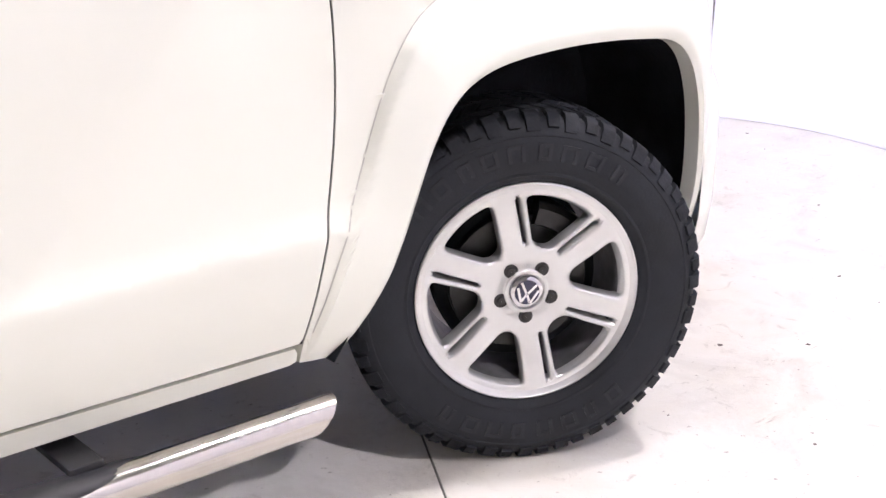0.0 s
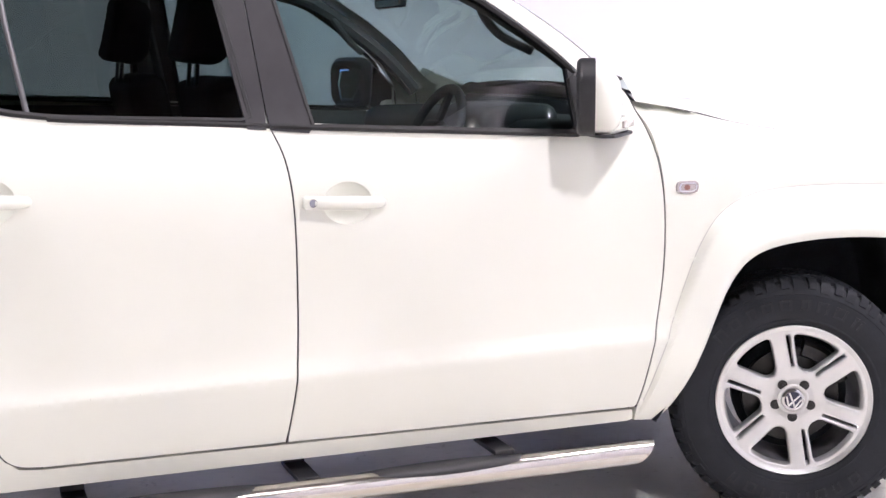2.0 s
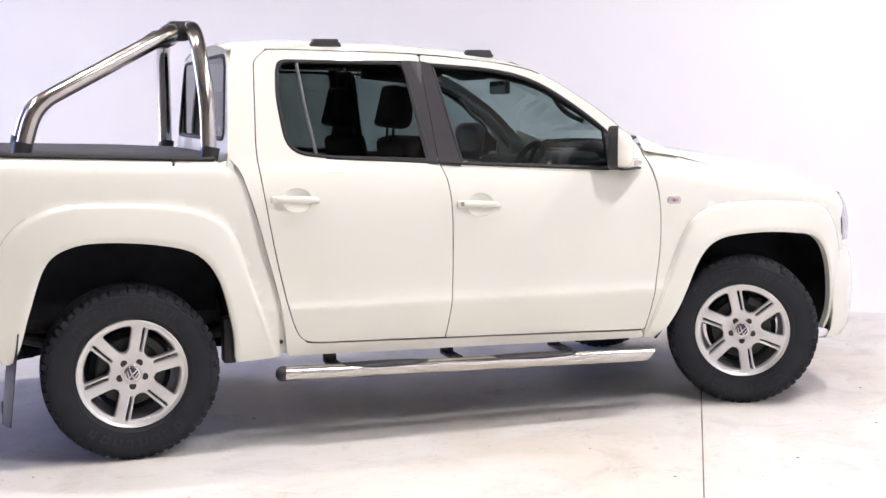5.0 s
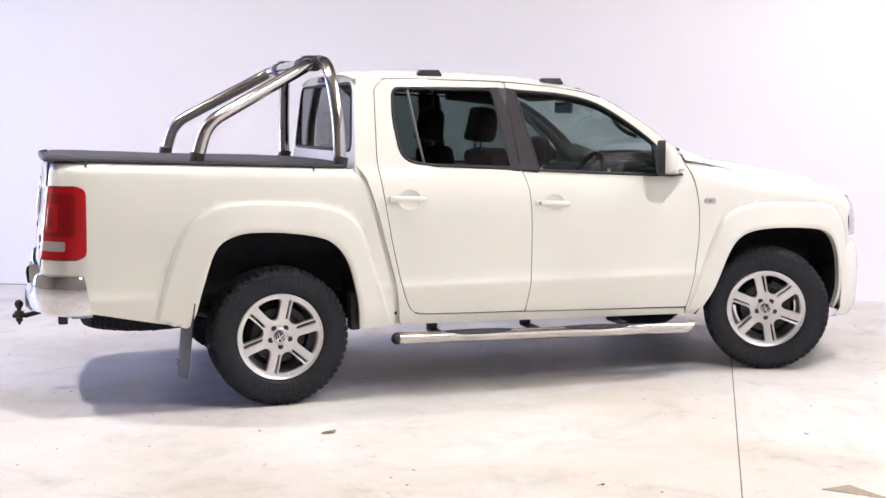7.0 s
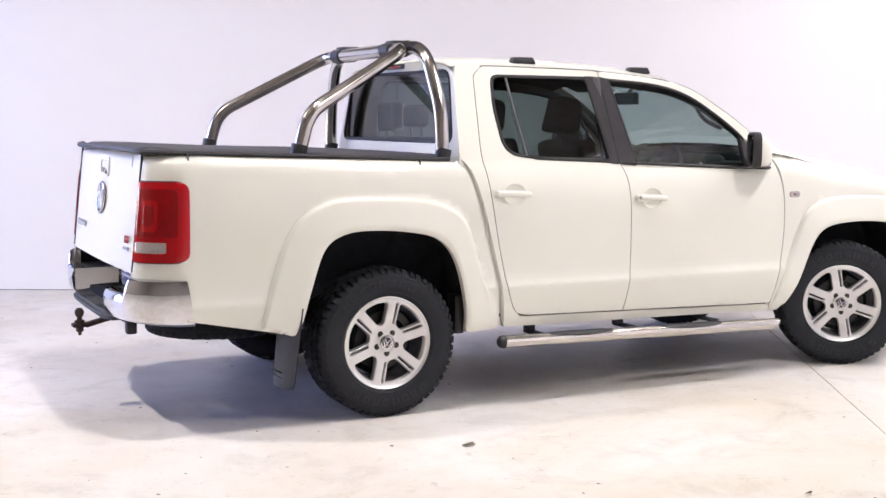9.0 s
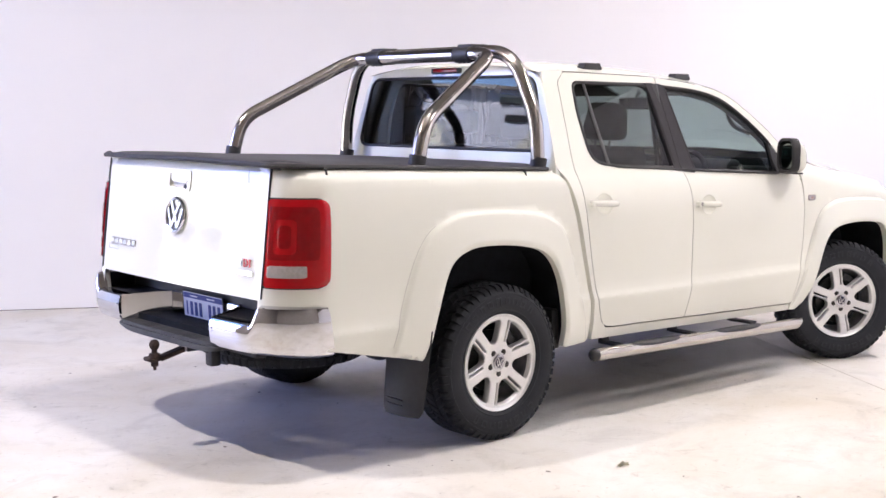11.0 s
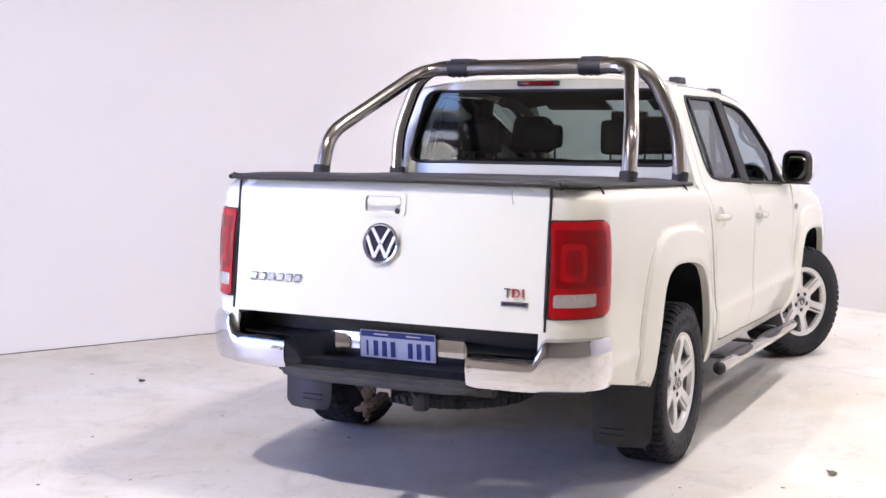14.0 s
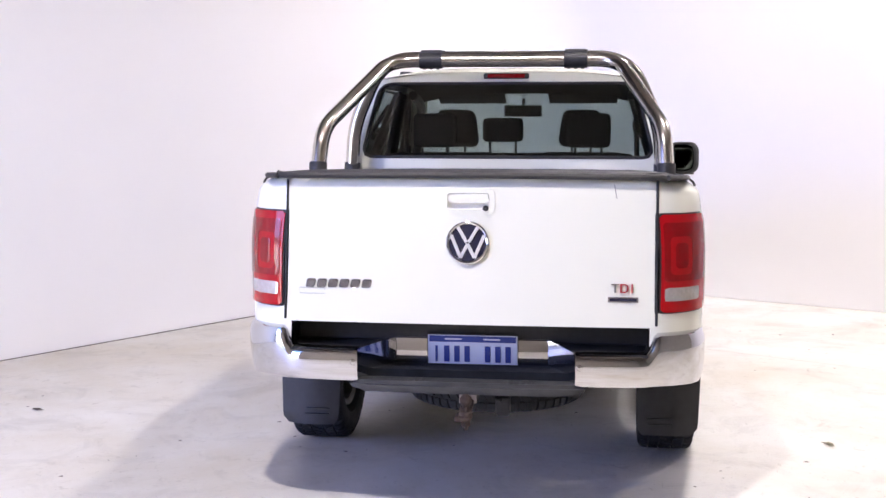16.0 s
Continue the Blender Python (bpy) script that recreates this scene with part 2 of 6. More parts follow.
def slab(corners, z0, z1, bm=None):
    """A prism on a plan polygon."""
    bm = bm or bmesh.new()
    lo = [bm.verts.new((c[0], c[1], z0)) for c in corners]
    hi = [bm.verts.new((c[0], c[1], z1)) for c in corners]
    n = len(lo)
    for i in range(n):
        bm.faces.new((lo[i], lo[(i + 1) % n], hi[(i + 1) % n], hi[i]))
    bm.faces.new(hi)
    bm.faces.new(lo[::-1])
    bmesh.ops.recalc_face_normals(bm, faces=bm.faces)
    return bm


def spline(pts, per=8, closed=False):
    """Catmull-Rom through the control points."""
    p = [np.array(q, float) for q in pts]
    n = len(p)
    out = []
    for i in range(n if closed else n - 1):
        if closed:
            a, b, c, d = p[i - 1], p[i], p[(i + 1) % n], p[(i + 2) % n]
        else:
            b, c = p[i], p[i + 1]
            a = p[i - 1] if i else 2 * b - c
            d = p[i + 2] if i + 2 < n else 2 * c - b
        for k in range(per):
            t = k / per
            out.append(0.5 * (2 * b + (c - a) * t + (2 * a - 5 * b + 4 * c - d) * t * t + (3 * b - a - 3 * c + d) * t ** 3))
    if not closed:
        out.append(p[-1])
    return np.array(out)


def resample(pts, step, closed=False):
    p = np.array(pts, float)
    if closed:
        p = np.vstack([p, p[:1]])
    seg = np.linalg.norm(np.diff(p, axis=0), axis=1)
    keep = np.r_[True, seg > 1e-7]
    p = p[keep]
    d = np.r_[0, np.cumsum(np.linalg.norm(np.diff(p, axis=0), axis=1))]
    n = max(2, int(round(d[-1] / step)) + 1)
    s = np.linspace(0, d[-1], n)
    out = np.stack([np.interp(s, d, p[:, k]) for k in range(p.shape[1])], 1)
    return out[:-1] if closed else out


def rounded(corners, step=0.02):
    """A closed outline from (a, b, radius) corners, each corner rounded."""
    n = len(corners)
    out = []
    for i in range(n):
        p, a, b = (np.array(corners[j % n][:2], float) for j in (i, i - 1, i + 1))
        r = corners[i][2] if len(corners[i]) > 2 else 0
        if r <= 0:
            out.append(p)
            continue
        ua, ub = (a - p) / np.linalg.norm(a - p), (b - p) / np.linalg.norm(b - p)
        r = min(r, 0.49 * np.linalg.norm(a - p), 0.49 * np.linalg.norm(b - p))
        for t in np.linspace(0, 1, 7):
            out.append((1 - t) ** 2 * (p + ua * r) + 2 * t * (1 - t) * p + t * t * (p + ub * r))
    return np.array(out)


def inside(pts, poly):
    x, y = pts[:, 0], pts[:, 1]
    r = np.zeros(len(pts), bool)
    n = len(poly)
    for i in range(n):
        (x1, y1), (x2, y2) = poly[i], poly[(i + 1) % n]
        hit = (y1 > y) != (y2 > y)
        if y1 != y2:
            r ^= hit & (x < (x2 - x1) * (y - y1) / (y2 - y1) + x1)
    return r


def dist_to(pts, line, closed=False):
    """Distance of points to a polyline."""
    p = np.array(line, float)
    if closed:
        p = np.vstack([p, p[:1]])
    best = np.full(len(pts), 1e9)
    for a, b in zip(p[:-1], p[1:]):
        ab = b - a
        t = np.clip(((pts - a) @ ab) / max(ab @ ab, 1e-12), 0, 1)
        best = np.minimum(best, np.linalg.norm(pts - a - t[:, None] * ab, axis=1))
    return best


def sheet(outline, fn, h=0.03, holes=(), extra=None, depth=0.03, skip=None, inward=None, edge=None):
    """A curved panel: the flat outline meshed and laid on the surface fn(points) -> n x 3, with its rim turned inward by depth."""
    out = resample(outline, edge or h, True)
    loops = [out] + [resample(o, edge or h, True) for o in holes]
    lo, hi = out.min(0), out.max(0)
    gx, gy = np.meshgrid(np.arange(lo[0] + h / 2, hi[0], h), np.arange(lo[1] + h / 2, hi[1], h))
    gx = gx + 0.25 * h * (np.arange(gx.shape[0]) % 2)[:, None]
    g = np.stack([gx.ravel(), gy.ravel()], 1)
    if skip is not None:
        g = g[~skip(g)]
    if extra is not None and len(extra):
        g = np.vstack([g, extra])
    g = g[inside(g, out)]
    g = g[dist_to(g, out, True) > 0.35 * (edge or h)]
    for o in loops[1:]:
        g = g[~inside(g, o)]
        g = g[dist_to(g, o, True) > 0.35 * (edge or h)]
    verts, edges = [], []
    for o in loops:
        k = len(verts)
        verts += [Vector(v) for v in o]
        edges += [(k + i, k + (i + 1) % len(o)) for i in range(len(o))]
    verts += [Vector(v) for v in g]
    vo, _, fo, _, _, _ = delaunay_2d_cdt(verts, edges, [], 0, 1e-6)
    p2 = np.array([tuple(v) for v in vo])
    tri = np.array(fo)
    cen = p2[tri].mean(1)
    ok = inside(cen, out)
    for o in loops[1:]:
        ok &= ~inside(cen, o)
    tri = tri[ok]
    p3 = fn(p2)
    e1, e2 = p3[tri[:, 1]] - p3[tri[:, 0]], p3[tri[:, 2]] - p3[tri[:, 0]]
    nrm = np.cross(e1, e2)
    inw = np.array(inward if inward is not None else (0, 1, 0), float)
    if (nrm @ inw).sum() > 0:
        tri = tri[:, ::-1]
    faces = [tuple(int(i) for i in t) for t in tri]
    pts = [tuple(v) for v in p3]
    if depth:
        # rim: border edges pushed inward
        count = {}
        for t in faces:
            for a, b in ((t[0], t[1]), (t[1], t[2]), (t[2], t[0])):
                count[(a, b)] = 1
        back = {}

        def behind(i):
            if i not in back:
                back[i] = len(pts)
                pts.append(tuple(np.array(pts[i]) + inw * depth))
            return back[i]

        for a, b in list(count):
            if (b, a) not in count:
                faces.append((b, a, behind(a), behind(b)))
    return pts, faces


def panel(name, pts, faces, material, parent, label="", mirror=False):
    if mirror:
        pts = [(x, -y, z) for x, y, z in pts]
        faces = [f[::-1] for f in faces]
    me = mesh_of(name, pts, faces)
    me.set_sharp_from_angle(angle=radians(40))
    return link(name, me, material, parent, label)


def tube(pts, r, n=16, bm=None, cap=True, closed=False):
    """A round bar along a path; r may be one radius or one per point."""
    bm = bm or bmesh.new()
    p = [Vector(q) for q in pts]
    rs = r if hasattr(r, "__len__") else [r] * len(p)
    k = len(p)
    rings = []
    ref = None
    for i, q in enumerate(p):
        d = (p[(i + 1) % k] - p[i - 1]) if closed else (p[min(i + 1, k - 1)] - p[max(i - 1, 0)])
        d.normalize()
        if ref is None:
            ref = d.orthogonal().normalized()
        ref = (ref - d * ref.dot(d)).normalized()
        side = d.cross(ref)
        rings.append([bm.verts.new(q + rs[i] * (math.cos(2 * math.pi * j / n) * ref + math.sin(2 * math.pi * j / n) * side)) for j in range(n)])
    for i in range(k if closed else k - 1):
        a, b = rings[i], rings[(i + 1) % k]
        for j in range(n):
            bm.faces.new((a[j], a[(j + 1) % n], b[(j + 1) % n], b[j]))
    if cap and not closed:
        bm.faces.new(rings[0][::-1])
        bm.faces.new(rings[-1])
    bmesh.ops.recalc_face_normals(bm, faces=bm.faces)
    return bm


def lathe(prof, n=64, bm=None, axis="y", a0=0.0):
    """Turns a (radius, along) profile about an axis through the origin."""
    bm = bm or bmesh.new()
    rings = []
    for j in range(n):
        a = a0 + 2 * math.pi * j / n
        c, s = math.cos(a), math.sin(a)
        rings.append([bm.verts.new((r * c, h, r * s) if axis == "y" else (r * c, r * s, h)) for r, h in prof])
    for j in range(n):
        a, b = rings[j], rings[(j + 1) % n]
        for i in range(len(prof) - 1):
            bm.faces.new((a[i], b[i], b[i + 1], a[i + 1]))
    bmesh.ops.remove_doubles(bm, verts=bm.verts, dist=1e-6)
    bmesh.ops.recalc_face_normals(bm, faces=bm.faces)
    return bm


def grid_surface(us, vs, fn):
    """Rows and columns of points fn(u, v) joined into a sheet."""
    pts = [fn(u, v) for u in us for v in vs]
    m = len(vs)
    faces = [(i * m + j, (i + 1) * m + j, (i + 1) * m + j + 1, i * m + j + 1) for i in range(len(us) - 1) for j in range(m - 1)]
    return pts, faces


def loft_band(path, section, name, material, parent, label="", thick=0.0):
    """Sweeps section(s, i) -> [(out, z)] along a plan path, pushed out along its left-hand normal."""
    p = np.array(path, float)
    t = np.gradient(p, axis=0)
    t /= np.linalg.norm(t, axis=1)[:, None]
    nrm = np.stack([-t[:, 1], t[:, 0]], 1)
    pts, m = [], None
    for i in range(len(p)):
        sec = section(i / (len(p) - 1), p[i])
        m = len(sec)
        for o, z in sec:
            pts.append((p[i, 0] + nrm[i, 0] * o, p[i, 1] + nrm[i, 1] * o, z))
    faces = [(i * m + j, (i + 1) * m + j, (i + 1) * m + j + 1, i * m + j + 1) for i in range(len(p) - 1) for j in range(m - 1)]
    me = mesh_of(name, pts, faces)
    bm = bmesh.new()
    bm.from_mesh(me)
    bmesh.ops.recalc_face_normals(bm, faces=bm.faces)
    bpy.data.meshes.remove(me)
    return part(name, bm, material, parent, label)


def lettering(text, size, depth, material, parent, m, name="badge_letters", label=""):
    cu = bpy.data.curves.new("letters", "FONT")
    cu.body, cu.size, cu.extrude, cu.align_x, cu.align_y = text, size, depth, "CENTER", "CENTER"
    tmp = bpy.data.objects.new("letters_source", cu)
    scene.collection.objects.link(tmp)
    me = bpy.data.meshes.new_from_object(tmp.evaluated_get(bpy.context.evaluated_depsgraph_get()))
    bpy.data.objects.remove(tmp)
    bpy.data.curves.remove(cu)
    me.materials.clear()
    return link(name, me, material, parent, label, m)

# ---- the room ----
def joint(v, side=0.0):
    """A plan point on the floor's slightly skewed expansion joint."""
    return room(2.415 + 0.032 * (v - 3.0) + side, v)


def room_slab(name, u0, u1, v0, v1, z0, z1, material, label, category="", kind="structure", cut=None):
    if cut is None:
        bm = slab([room(u0, v0), room(u1, v0), room(u1, v1), room(u0, v1)], z0, z1)
    else:
        a, b, top = cut
        bm = slab([room(u0, v0), room(u1, v0), room(u1, a), room(u0, a)], z0, z1)
        slab([room(u0, b), room(u1, b), room(u1, v1), room(u0, v1)], z0, z1, bm)
        slab([room(u0, a), room(u1, a), room(u1, b), room(u0, b)], top, z1, bm)
    return tagged(part(name, bm, material, smooth=False), label, category, kind=kind)


V0, V1 = -0.3, ROOM_V + 0.3
COVE = 1.25
bm = slab([room(-0.3, V0), joint(V0, -0.003), joint(V1, -0.003), room(-0.3, V1)], -0.12, 0.0)
floor = tagged(part("floor", bm, FLOORM, smooth=False), "worn white-painted concrete floor with scuffs and stains", "floor", kind="structure")
bm = slab([joint(V0, 0.003), room(ROOM_U + 0.3, V0), room(ROOM_U + 0.3, V1), joint(V1, 0.003)], -0.12, 0.0)
part("floor_bay", bm, FLOORM, floor, smooth=False)
bm = slab([joint(V0, -0.003), joint(V0, 0.003), joint(V1, 0.003), joint(V1, -0.003)], -0.1, -0.004)
part("expansion_joint", bm, JOINT, floor, "dark crumbling filler in the floor joint", smooth=False)
room_slab("wall_long", COVE, ROOM_U + 0.3, -0.3, 0.0, 0.003, WHITE_H, WALLM, "plain white-painted wall behind the vehicle", "wall")
room_slab("wall_short", -0.3, 0.0, COVE, ROOM_V, 0.003, WHITE_H, WALLM, "plain white-painted wall in front of the vehicle", "wall")
arc = [room(COVE * (1 - math.sin(a)), COVE * (1 - math.cos(a))) for a in np.linspace(0, math.pi / 2, 41)]
bm = slab(arc + [room(-0.3, COVE), room(-0.3, -0.3), room(COVE, -0.3)], 0.003, WHITE_H)
tagged(part("wall_cove", bm, WALLM), "white-painted wall corner rounded into a cove", "wall", kind="structure")
room_slab("wall_long_upper", -0.3, ROOM_U + 0.3, -0.3, -0.04, WHITE_H + 0.003, ROOM_H, DARKWALL, "dark upper wall above the white lining", "wall")
room_slab("wall_short_upper", -0.3, -0.04, -0.04, ROOM_V, WHITE_H + 0.003, ROOM_H, DARKWALL, "dark upper wall above the white lining", "wall")
room_slab("wall_far", -0.3, ROOM_U + 0.3, ROOM_V, ROOM_V + 0.3, 0.003, ROOM_H, BLOCKM, "plain grey wall closing the workshop", "wall")
room_slab("wall_door", ROOM_U, ROOM_U + 0.3, 0.0, ROOM_V, 0.003, ROOM_H, BLOCKM, "grey wall with a wide open roller doorway", "wall", cut=(DOOR_V - DOOR_W / 2, DOOR_V + DOOR_W / 2, DOOR_H))
room_slab("ceiling", -0.3, ROOM_U + 0.3, -0.3, ROOM_V + 0.3, ROOM_H, ROOM_H + 0.15, CEILM, "pale sheeted workshop ceiling", "ceiling")
bm = bmesh.new()
bmesh.ops.create_grid(bm, x_segments=8, y_segments=8, size=900, matrix=pose(0, 0, -0.16))
tagged(part("ground", bm, ASPHALT, smooth=False), "pale concrete yard outside the doorway", "ground", kind="structure")
# thin dark strip laid where wall meets floor
for a, b, nm in ((room(COVE, 0.004), room(ROOM_U, 0.004), "wall_foot_line"),):
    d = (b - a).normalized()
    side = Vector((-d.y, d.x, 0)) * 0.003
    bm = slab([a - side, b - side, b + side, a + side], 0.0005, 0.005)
    tagged(part(nm, bm, JOINT, smooth=False), "thin dark line along the foot of the wall", "trim", kind="structure")

# pale building and white vans across the yard, seen in the truck's glass and paint
hall = tagged(new("workshop_building"), "pale industrial building with short dark windows across the yard", "building")
bm = slab([room(30, -16), room(30.4, -16), room(30.4, 16), room(30, 16)], -0.15, 3.5)
part("wall", bm, FACADE, hall, smooth=False)
for k in range(6):
    for z in (2.68, 3.12):
        v = -13.6 + 5.2 * k + (0.25 if z < 3 else 0.0)
        bm = slab([room(29.94, v), room(30.02, v), room(30.02, v + 1.75), room(29.94, v + 1.75)], z, z + 0.18)
        part("window", bm, DARKMETAL, hall, smooth=False)
bm = slab([room(29.7, -16.2), room(30.6, -16.2), room(30.6, 16.2), room(29.7, 16.2)], 3.5, 3.58)
part("roof_edge", bm, CEILM, hall, smooth=False)


def parked_van():
    """A plain white van: rounded body along x, dark glass, four wheels; its base at the origin."""
    e = tagged(new("parked_van"), "white van parked on the yard outside the doorway", "van", "vans on the yard")
    side = rounded([(-2.2, 0.30, 0.1), (2.25, 0.30, 0.15), (2.3, 0.95, 0.2), (1.55, 1.15, 0.3), (0.95, 2.25, 0.6), (-1.9, 2.45, 0.7), (-2.2, 1.6, 0.4)])
    bm = bmesh.new()
    rings = []
    for y, k in ((-0.88, 0.90), (-0.92, 0.97), (-0.86, 1.0), (0.86, 1.0), (0.92, 0.97), (0.88, 0.90)):
        rings.append([bm.verts.new((x * k, y, 1.0 + (z - 1.0) * k)) for x, z in side])
    n = len(side)
    for a, b in zip(rings[:-1], rings[1:]):
        for i in range(n):
            bm.faces.new((a[i], a[(i + 1) % n], b[(i + 1) % n], b[i]))
    bm.faces.new(rings[0])
    bm.faces.new(rings[-1])
    bmesh.ops.recalc_face_normals(bm, faces=bm.faces)
    part("body", bm, PAINT, e)
    for sg in (-1, 1):
        for x0, x1 in ((0.15, 0.95), (-0.85, 0.05), (-1.80, -0.95)):
            bm = bmesh.new()
            box(bm, (x0, sg * 0.905 - 0.02, 1.22), (x1, sg * 0.905 + 0.02, 1.66), 0.015, 1)
            part("side_window", bm, DARKMETAL, e, "dark side glass")
        for x in (-1.45, 1.45):
            bm = lathe([(0.0005, -0.10), (0.20, -0.10), (0.30, -0.11), (0.33, -0.08), (0.33, 0.08), (0.0005, 0.08)], 24)
            part("wheel", bm, RUBBER, e, m=pose(x, sg * 0.80, 0.33, 0, 0, 0 if sg < 0 else 180))
    bm = slab([(-0.34, -0.78), (0.34, -0.78), (0.34, 0.78), (-0.34, 0.78)], -0.012, 0.012)
    part("windscreen", bm, DARKMETAL, e, "dark windscreen", smooth=False, m=pose(1.27, 0, 1.55, 0, 53, 0))
    return e


for z, sag in ((6.0, 0.5), (6.5, 0.4)):
    cable = tube([room(22.0 + 0.15 * v, v, z - sag * (1 - ((v + 1) / 14.0) ** 2)) for v in np.linspace(-15, 13, 20)], 0.03, 6)
    tagged(part("overhead_cable", cable, DARKMETAL), "dark overhead cable strung across the yard", "cable", "overhead cables")

van = parked_van()
for k, (u, v, turn) in enumerate(((21.0, -4.2, 60.0), (20.6, 1.3, 63.0))):
    q = room(u, v, -0.16)
    m = pose(q.x, q.y, q.z, 0, 0, turn)
    if k:
        copy_thing(van, m)
    else:
        van.matrix_basis = m


def high_bay(x, y):
    e = tagged(new("high_bay_lamp"), "round industrial high-bay lamp under the ceiling, also hung over added fill lights", "lamp", "high-bay lamps")
    e.location = (x, y, LAMP_Z)
    bm = lathe([(0.001, 0.14), (0.10, 0.14), (0.12, 0.12), (0.20, 0.03), (0.205, 0.0), (0.19, -0.005), (0.185, 0.02), (0.001, 0.025)], 32, axis="z")
    part("housing", bm, DARKMETAL, e)
    bm = tube([(0, 0, 0.14), (0, 0, ROOM_H - LAMP_Z)], 0.008, 8)
    part("suspension_rod", bm, DARKMETAL, e)
    return e


lamp0 = high_bay(*LAMPS[0][0])
# the added fill lights get the same housing
for (lx, ly), _ in LAMPS[1:]:
    copy_thing(lamp0, pose(lx, ly, LAMP_Z))

# ---- the pickup: shapes of its skin ----
truck = tagged(new("pickup_truck"), "white dual-cab pickup truck with chrome sports bar and black soft tonneau", "truck")

HUB_R, HUB_F, HUB_Z, WHEEL_Y, STEER = -0.008, 3.150, 0.386, 0.832, -29.0


def curve1(pts):
    """A smooth function through (x, y) pairs."""
    c = spline(pts, 10)
    return lambda v: np.interp(v, c[:, 0], c[:, 1])


DOOR_PROF = curve1([(0.34, 0.862), (0.38, 0.888), (0.43, 0.910), (0.50, 0.930), (0.58, 0.9440), (0.628, 0.9497), (0.638, 0.9497), (0.652, 0.9455), (0.675, 0.9415), (0.70, 0.940), (0.85, 0.940), (1.00, 0.942), (1.12, 0.938), (1.20, 0.925), (1.27, 0.900), (1.31, 0.876),
                    (1.45, 0.831), (1.60, 0.781), (1.765, 0.724), (1.83, 0.700), (1.90, 0.67)])
BED_PROF = curve1([(0.34, 0.862), (0.38, 0.888), (0.43, 0.910), (0.50, 0.930), (0.58, 0.9440), (0.628, 0.9497), (0.638, 0.9497), (0.652, 0.9455), (0.675, 0.9415), (0.70, 0.940), (0.85, 0.940), (1.00, 0.942), (1.12, 0.940), (1.25, 0.928), (1.40, 0.905)])

SMOOTH_PROF = curve1([(0.34, 0.862), (0.38, 0.888), (0.43, 0.910), (0.52, 0.932), (0.65, 0.940), (0.85, 0.941), (1.00, 0.942), (1.12, 0.940), (1.25, 0.928), (1.40, 0.905)])

ARCH_R_IN = spline([(-0.51, 0.46), (-0.47, 0.54), (-0.43, 0.68), (-0.355, 0.885), (-0.245, 0.958), (-0.09, 0.972), (0.13, 0.952), (0.285, 0.905), (0.38, 0.785), (0.435, 0.57), (0.45, 0.405)], 8)
ARCH_R_OUT = spline([(-0.69, 0.50), (-0.605, 0.81), (-0.51, 1.015), (-0.375, 1.110), (-0.20, 1.143), (0.14, 1.132), (0.33, 1.090), (0.455, 0.99), (0.53, 0.77), (0.615, 0.52), (0.655, 0.405)], 8)
ARCH_F_IN = spline([(2.615, 0.375), (2.66, 0.44), (2.73, 0.59), (2.82, 0.785), (2.925, 0.873), (3.12, 0.900), (3.36, 0.893), (3.51, 0.860), (3.59, 0.73), (3.62, 0.50), (3.612, 0.36)], 8)
ARCH_F_OUT = spline([(2.535, 0.375), (2.625, 0.65), (2.735, 0.92), (2.85, 1.030), (3.05, 1.064), (3.38, 1.057), (3.55, 1.030), (3.64, 0.95), (3.705, 0.79), (3.735, 0.50), (3.72, 0.36)], 8)


def flare(p, inner, outer):
    """0 at a flare's outer line, 1 at its wheel opening, 0 elsewhere."""
    band = np.vstack([outer, inner[::-1]])
    t = np.zeros(len(p))
    ok = inside(p, band)
    near = (dist_to(p, inner) < 1e-3)
    di, do = dist_to(p, inner), dist_to(p, outer)
    t[ok] = (do / (di + do + 1e-9))[ok]
    t[near] = 1
    return t


def flare_bump(t):
    return 0.015 * np.clip(t / 0.11, 0, 1) ** 1.15 + 0.026 * np.clip(t, 0, 1) ** 0.9 - 0.012 * np.clip((t - 0.86) / 0.14, 0, 1) ** 2


def flare_points(inner, outer):
    a, b = resample(inner, 0.025), None
    b = resample(outer, 0.025)
    k = max(len(a), len(b))
    u = np.linspace(0, 1, k)

    def at(c):
        return np.stack([np.interp(u, np.linspace(0, 1, len(c)), c[:, j]) for j in (0, 1)], 1)

    a, b = at(a), at(b)
    return np.vstack([b + (a - b) * f for f in (0.0, 0.03, 0.07, 0.11, 0.15, 0.25, 0.4, 0.55, 0.7, 0.82, 0.9, 0.96)])


def bed_top(x):
    return 1.328 - 0.037 * x


def bed_surface(p, out=0.0):
    s, z = p[:, 0], p[:, 1]
    a = np.clip((-1.0 - s) / 0.30, 0, 1.2)
    ang = a * 1.35
    x = np.where(s > -1.0, s, -1.0 - 0.235 * np.sin(ang) / math.sin(1.35) - a * ((1.38 - z) * 0.11 - 0.035))
    inset = 0.183 * (1 - np.cos(ang)) / (1 - math.cos(1.35))
    roll = 0.055 * np.clip(1 - (bed_top(s) - z) / 0.06, 0, 1) ** 2
    t = flare(p, ARCH_R_IN, ARCH_R_OUT)
    k = np.clip(t * 5, 0, 1)
    y = BED_PROF(z) * (1 - k) + SMOOTH_PROF(z) * k - inset - roll + flare_bump(t) + out * np.cos(ang)
    return np.stack([x - out * np.sin(ang), -y, z], 1)


HANDLES = ((0.735, 1.135), (1.625, 1.090))


